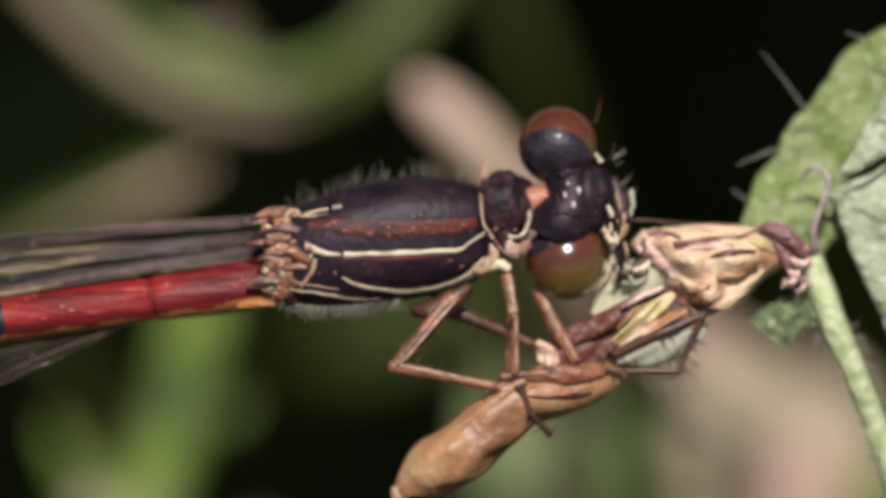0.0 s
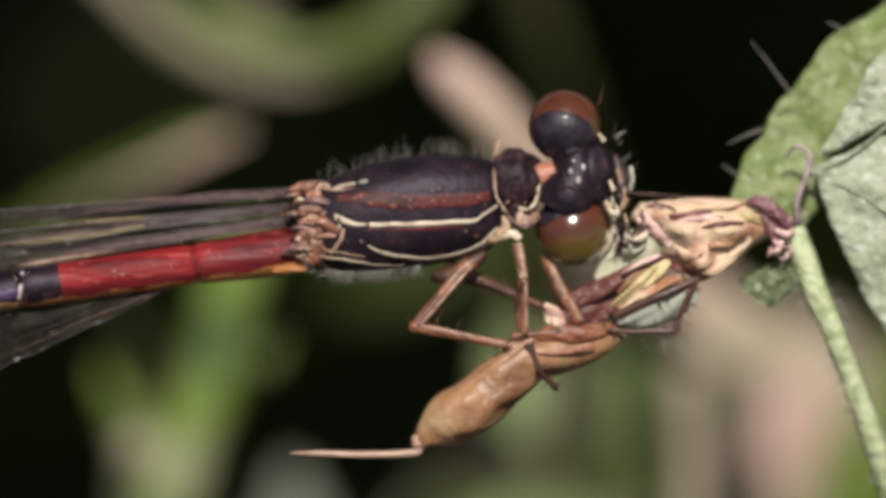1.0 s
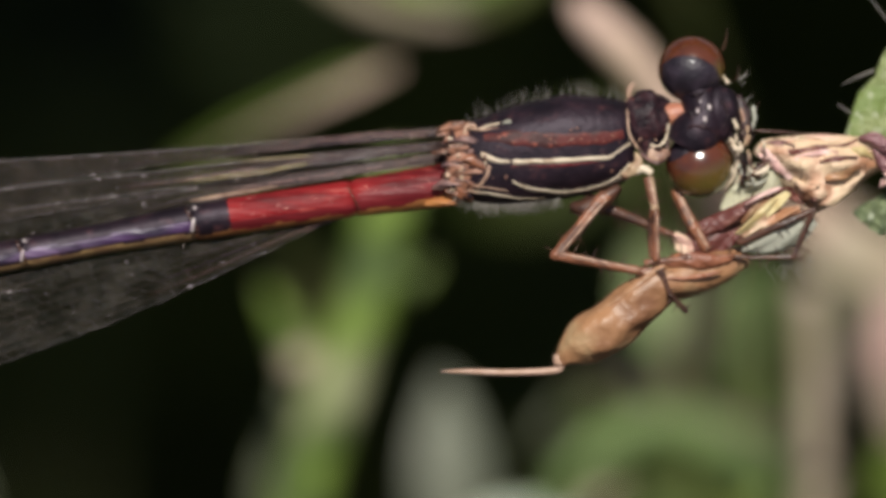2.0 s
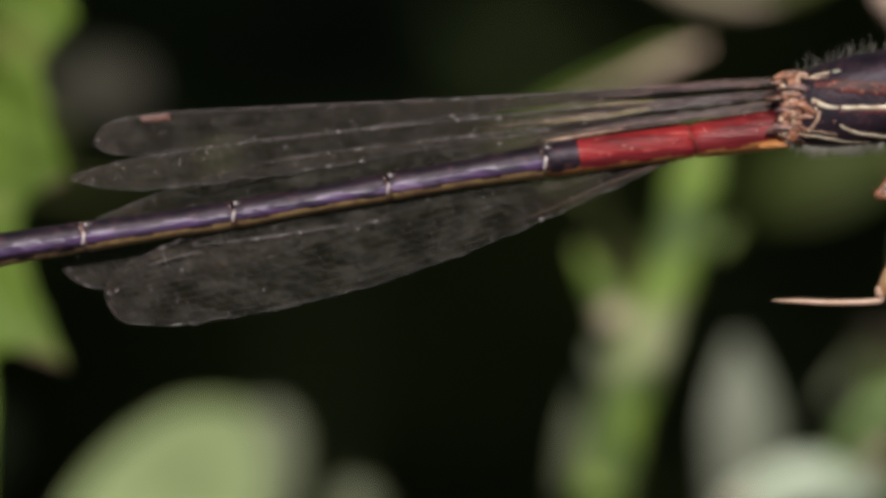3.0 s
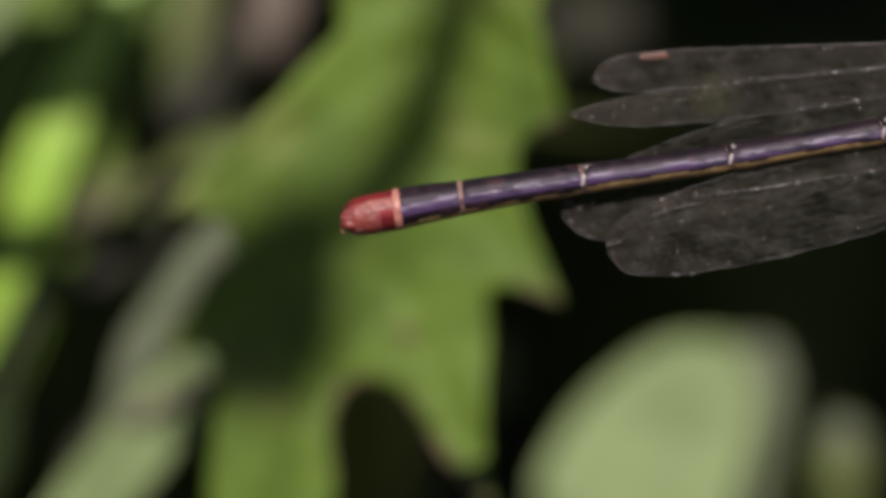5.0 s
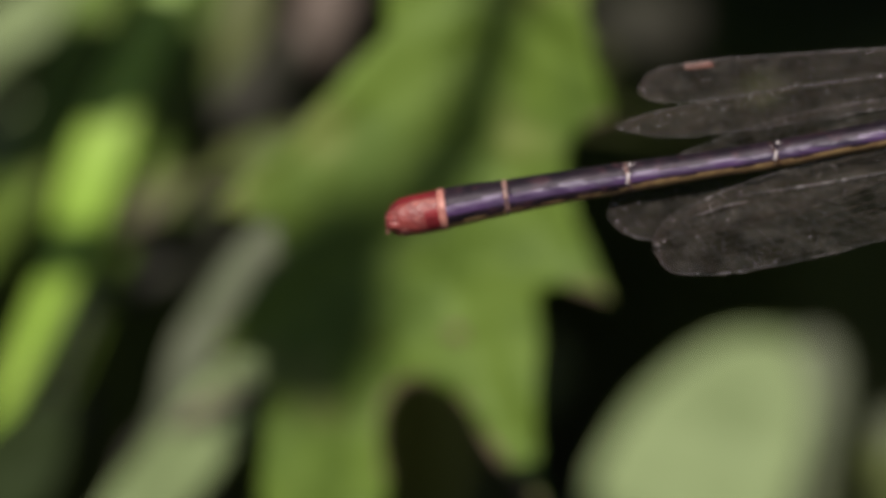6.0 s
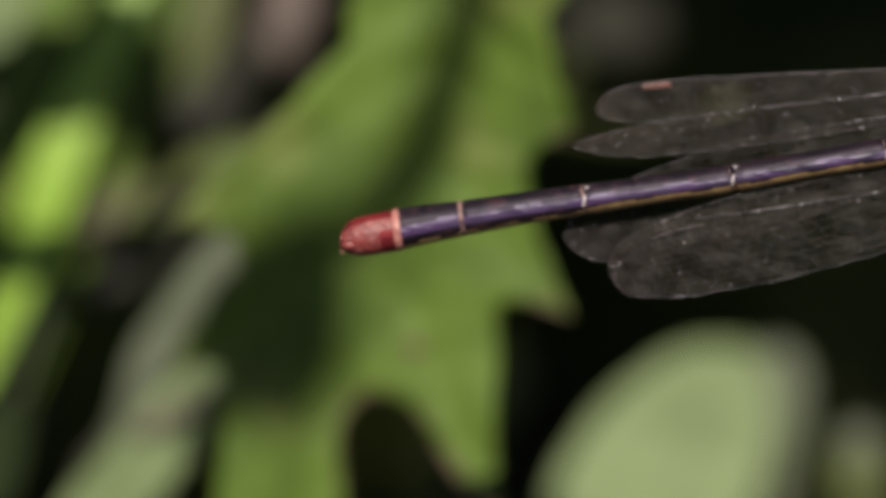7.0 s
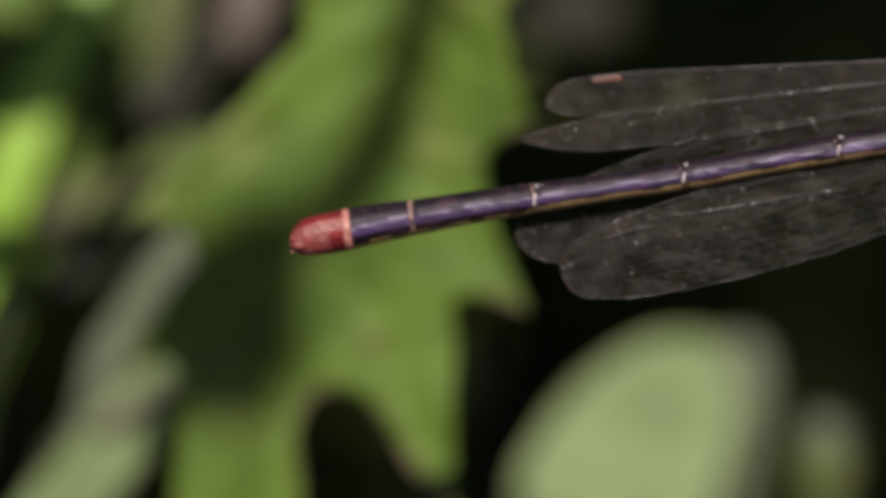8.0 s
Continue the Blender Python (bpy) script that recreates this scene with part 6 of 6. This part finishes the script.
    part("leaf_stem", tube([(14.6, -4.6, -24.6), (15.2, -4.85, -24), (17.5, -5.6, -23.8), (20.1, -6.6, -24), (22.0, -7.6, -25)], [0.05, 0.12, 0.16, 0.18, 0.2], 8, 30, lump=0.2), "bghusk", p, "greyish brown twig")
    part("leaf", blade([(13.3, -7.0, -24.4), (13.6, -6.4, -24), (13.95, -5.9, -24), (14.5, -5.2, -24.2)], [0.08, 0.18, 0.18, 0.06], None, 0.2, 0.2, 20, 6, wave=0.2), "bggrey", p, "small tan leaf")
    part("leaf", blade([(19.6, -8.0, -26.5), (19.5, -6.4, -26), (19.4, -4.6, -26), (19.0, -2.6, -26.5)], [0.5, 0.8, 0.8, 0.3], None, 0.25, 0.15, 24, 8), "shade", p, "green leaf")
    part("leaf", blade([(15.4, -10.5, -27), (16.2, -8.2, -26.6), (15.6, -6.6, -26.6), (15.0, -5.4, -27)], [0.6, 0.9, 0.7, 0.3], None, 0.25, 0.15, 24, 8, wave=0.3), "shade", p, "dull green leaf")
    part("leaf", blade([(21.0, -10.0, -28), (20.4, -7.8, -27.6), (19.6, -6.4, -27.4), (18.4, -5.0, -27.8)], [0.9, 1.3, 1.0, 0.4], None, 0.25, 0.15, 24, 8, wave=0.3), "bgpale", p, "pale green leaf")
    part("leaf", blade([(10.2, -10.6, -24.2), (11.0, -9.8, -23.6), (12.0, -9.2, -23.4), (13.0, -8.9, -23.4), (14.3, -9.1, -23.8), (15.2, -9.8, -24.4)], [0.3, 0.55, 0.65, 0.65, 0.5, 0.2], [0.5, 0.9, 1.0, 0.9, 0.7, 0.3], 0.25, -0.3, 30, 10, wave=0.3), "bgwhite", p, "whitish leaf")
    part("leaf", blade([(18.44, -5.91, -28), (18.94, -4.6, -28), (19.43, -3.28, -28), (19.76, -1.96, -28)], [0.5, 0.9, 0.9, 0.3], None, 0.25, 0.15, 24, 8, wave=0.3), "bgsage", p, "sage green leaf")
    part("leaf_tip", ball((10.9, -9.75, -23.2), 0.35, 14, (1.5, 0.5, 0.5), 0.3), "bgblush", p, "peach leaf tip")
    part("leaf", blade([(17.8, -9.8, -24), (18.6, -9.2, -23.8), (19.3, -8.75, -23.8), (20.0, -8.0, -24.2)], [0.2, 0.4, 0.4, 0.1], None, 0.2, 0.2, 20, 6), "bgleaf", p, "small green leaf")
    part("leaf", blade([(23.5, -9.0, -26), (25.0, -6.4, -25.5), (27.0, -3.6, -25.5), (28.0, -1.0, -26)], [0.9, 1.2, 1.1, 0.6], None, 0.25, 0.15, 24, 8), "bgleaf", p, "green leaf")
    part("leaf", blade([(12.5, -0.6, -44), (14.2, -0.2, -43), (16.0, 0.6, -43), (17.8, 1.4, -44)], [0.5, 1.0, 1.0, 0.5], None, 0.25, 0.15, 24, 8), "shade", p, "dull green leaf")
    part("leaf_stem", tube([(17.5, -9.6, -24), (18.6, -6.0, -34), (18.6, -1.5, -42), (17.7, 1.2, -44)], [0.3, 0.3, 0.25, 0.2], 8, 20), "bgolive", p)
    part("stem", tube([(17.5, -9.6, -24), (17.8, -7.5, -24.3), (17.2, -4.5, -23.6)], [0.4, 0.35, 0.25], 8), "bgolive", p)


def make_shrub():
    """Broad leaves deep behind, with shade put into their dark colour."""
    p = plant("shaded_shrub", "dim green shrub with shade put into its colour", "shrub", -2.0, -20.0, -95, 0.8, "bgolive", 3)
    crown = part("stem", tube([(-2.0, -20.2, -95), (-1.0, -8.0, -96), (0.5, 3.0, -97), (2.0, 12.0, -98)], [0.7, 0.6, 0.5, 0.3], 8, 20), "bgolive", p)
    rng = random.Random(23)
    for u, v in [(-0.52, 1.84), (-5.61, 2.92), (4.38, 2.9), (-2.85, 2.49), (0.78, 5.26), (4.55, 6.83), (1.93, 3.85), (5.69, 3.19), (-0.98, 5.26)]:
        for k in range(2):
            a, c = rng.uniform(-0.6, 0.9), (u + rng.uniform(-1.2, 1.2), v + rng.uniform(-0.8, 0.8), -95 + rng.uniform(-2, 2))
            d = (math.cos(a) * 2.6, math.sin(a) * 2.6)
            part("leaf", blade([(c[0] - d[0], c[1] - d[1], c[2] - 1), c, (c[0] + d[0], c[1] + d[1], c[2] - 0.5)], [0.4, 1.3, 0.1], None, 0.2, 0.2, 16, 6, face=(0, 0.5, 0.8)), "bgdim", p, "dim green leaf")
        part("twig", tube([(0.0, -2.0, -97), ((u + 0.0) / 2, v / 2 - 1.5, -97), (u, v, -96.5)], [0.25, 0.2, 0.1], 6, 10), "bgolive", p)


make_toothed()
make_backdrop_plants()
make_shrub()


# ---- low growth in the shade, and an unseen bush added overhead to shade it ----
def scatter(count, seed, spot, size, lean):
    rng = random.Random(seed)
    shapes = []
    for k in range(count):
        c = np.array(spot(rng))
        a, b = rng.uniform(0, 6.28), rng.uniform(-lean, lean)
        d = np.array([math.cos(a), math.sin(a), b])
        d /= np.linalg.norm(d)
        s = size * rng.uniform(0.6, 1.3)
        f = np.array([rng.uniform(-0.5, 0.5), rng.uniform(-0.5, 0.5), 1])
        shapes.append(blade([c - d * s * 0.5, c, c + d * s * 0.5], [0.05 * s, 0.26 * s, 0.03 * s], None, 0.25, 0.3, 6, 2, face=f))
    return join(*shapes)


def make_undergrowth():
    def spot(rng):
        u, y, z = rng.uniform(-90, 90), rng.uniform(110, 320), rng.uniform(3, 26)
        q = AXES.transposed() @ (Vector((u / 1000, y / 1000, z / 1000)) - HOME) * 1000
        return tuple(q)
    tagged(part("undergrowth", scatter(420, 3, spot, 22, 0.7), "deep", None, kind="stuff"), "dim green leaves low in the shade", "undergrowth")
    tagged(part("broad_undergrowth", scatter(30, 11, spot, 42, 0.6), "bgolive", None, kind="stuff"), "broad dull green leaves low in the shade", "undergrowth")


def make_bush():
    bush = thing("shading_bush", -175, -20, -120, "dense leafy bush added out of view to cast shade", "bush")
    z = at(-175, 140, -10).z * 1000
    for u in (-175, 175):
        part("trunk", join(down(u, 150, -15, 4.0, 0, 6.0), tube([(u, 150, -15), (u * 0.5, 175, -12), (0, 180, -10)], [4, 3, 1.5], 10, 16)), "bark", bush, "brown woody stem")
    # unseen leaves set along the sun's line to shadow the toothed leaf
    reach = Vector((0.0, 0.54, 0.84)) * 185

    def above(points):
        return [tuple(Vector((u, v, -14)) + reach) for u, v in points]

    twig = part("twig", tube([*above([(-11.6, 6.5)]), (-13, 112, 110), (-22, 140, 60), (-40, 155, 0)], [0.25, 0.4, 0.8, 1.2], 8, 20), "bark", bush, "unseen twig that holds the shading leaves")
    part("leaf", blade(above([(-11.5, 7.0), (-12.2, 2.5), (-13.5, -0.9), (-15.2, -3.2)]), [0.6, 0.75, 0.8, 0.9], None, 0.2, 0.1, 30, 6), "bgleaf", twig, "unseen narrow green leaf casting a shadow band")
    part("leaf", blade(above([(-15.6, -2.7), (-16.9, -4.5), (-17.8, -6.3), (-18.0, -8.6)]), [0.8, 2.0, 2.4, 1.5], None, 0.2, 0.1, 30, 6), "bgleaf", twig, "unseen broad green leaf casting a shadow patch")

    def crown(r):
        while True:
            x, y = r.uniform(-1, 1), r.uniform(-1, 1)
            if x * x + max(0, y) ** 2 < 1 + 0.2 * math.sin(9 * x):
                deep = 26 * (1.1 - 0.6 * x * x - 0.3 * y * y)
                return (x * 240, 190 + 133 * y, -22 + r.uniform(-deep, deep))

    shapes = scatter(1500, 7, crown, 36, 0.8)
    part("foliage", shapes, "bgleaf", bush, "many small green leaves", kind="stuff")


make_undergrowth()
make_bush()


# ---- what moves: the folded wings stir a little ----
def motions():
    far = ((0, 0), (3.0, 0), (3.3, 0.3), (3.5, 0.1), (4.5, 0), (4.7, 0.45), (4.8, 0.9), (4.9, 1.1), (5.0, 0.55), (5.2, 0.3), (6.3, -0.8), (6.5, -0.8), (6.8, -0.5), (7.0, -0.4), (7.5, 0), (8.0, 0))
    near = ((0, 0.4), (2.5, 0.5), (3.0, 0.6), (3.3, 1.2), (3.5, 1.0), (4.0, 0.95), (4.5, 0.2), (4.8, -0.4), (5.0, -0.25), (5.2, -0.5), (6.3, -0.4), (7.0, -0.35), (8.0, -0.55))
    stir = ((WINGS[0], far), (WINGS[1], far), (WINGS[2], near), (WINGS[3], near))
    axis = AXES @ Vector((0, 0, 1))
    for wing, rows in stir:
        spot = Matrix.Translation(wing.location)
        walk(wing, [(t, spot @ Matrix.Rotation(radians(-a), 4, axis)) for t, a in rows])


motions()
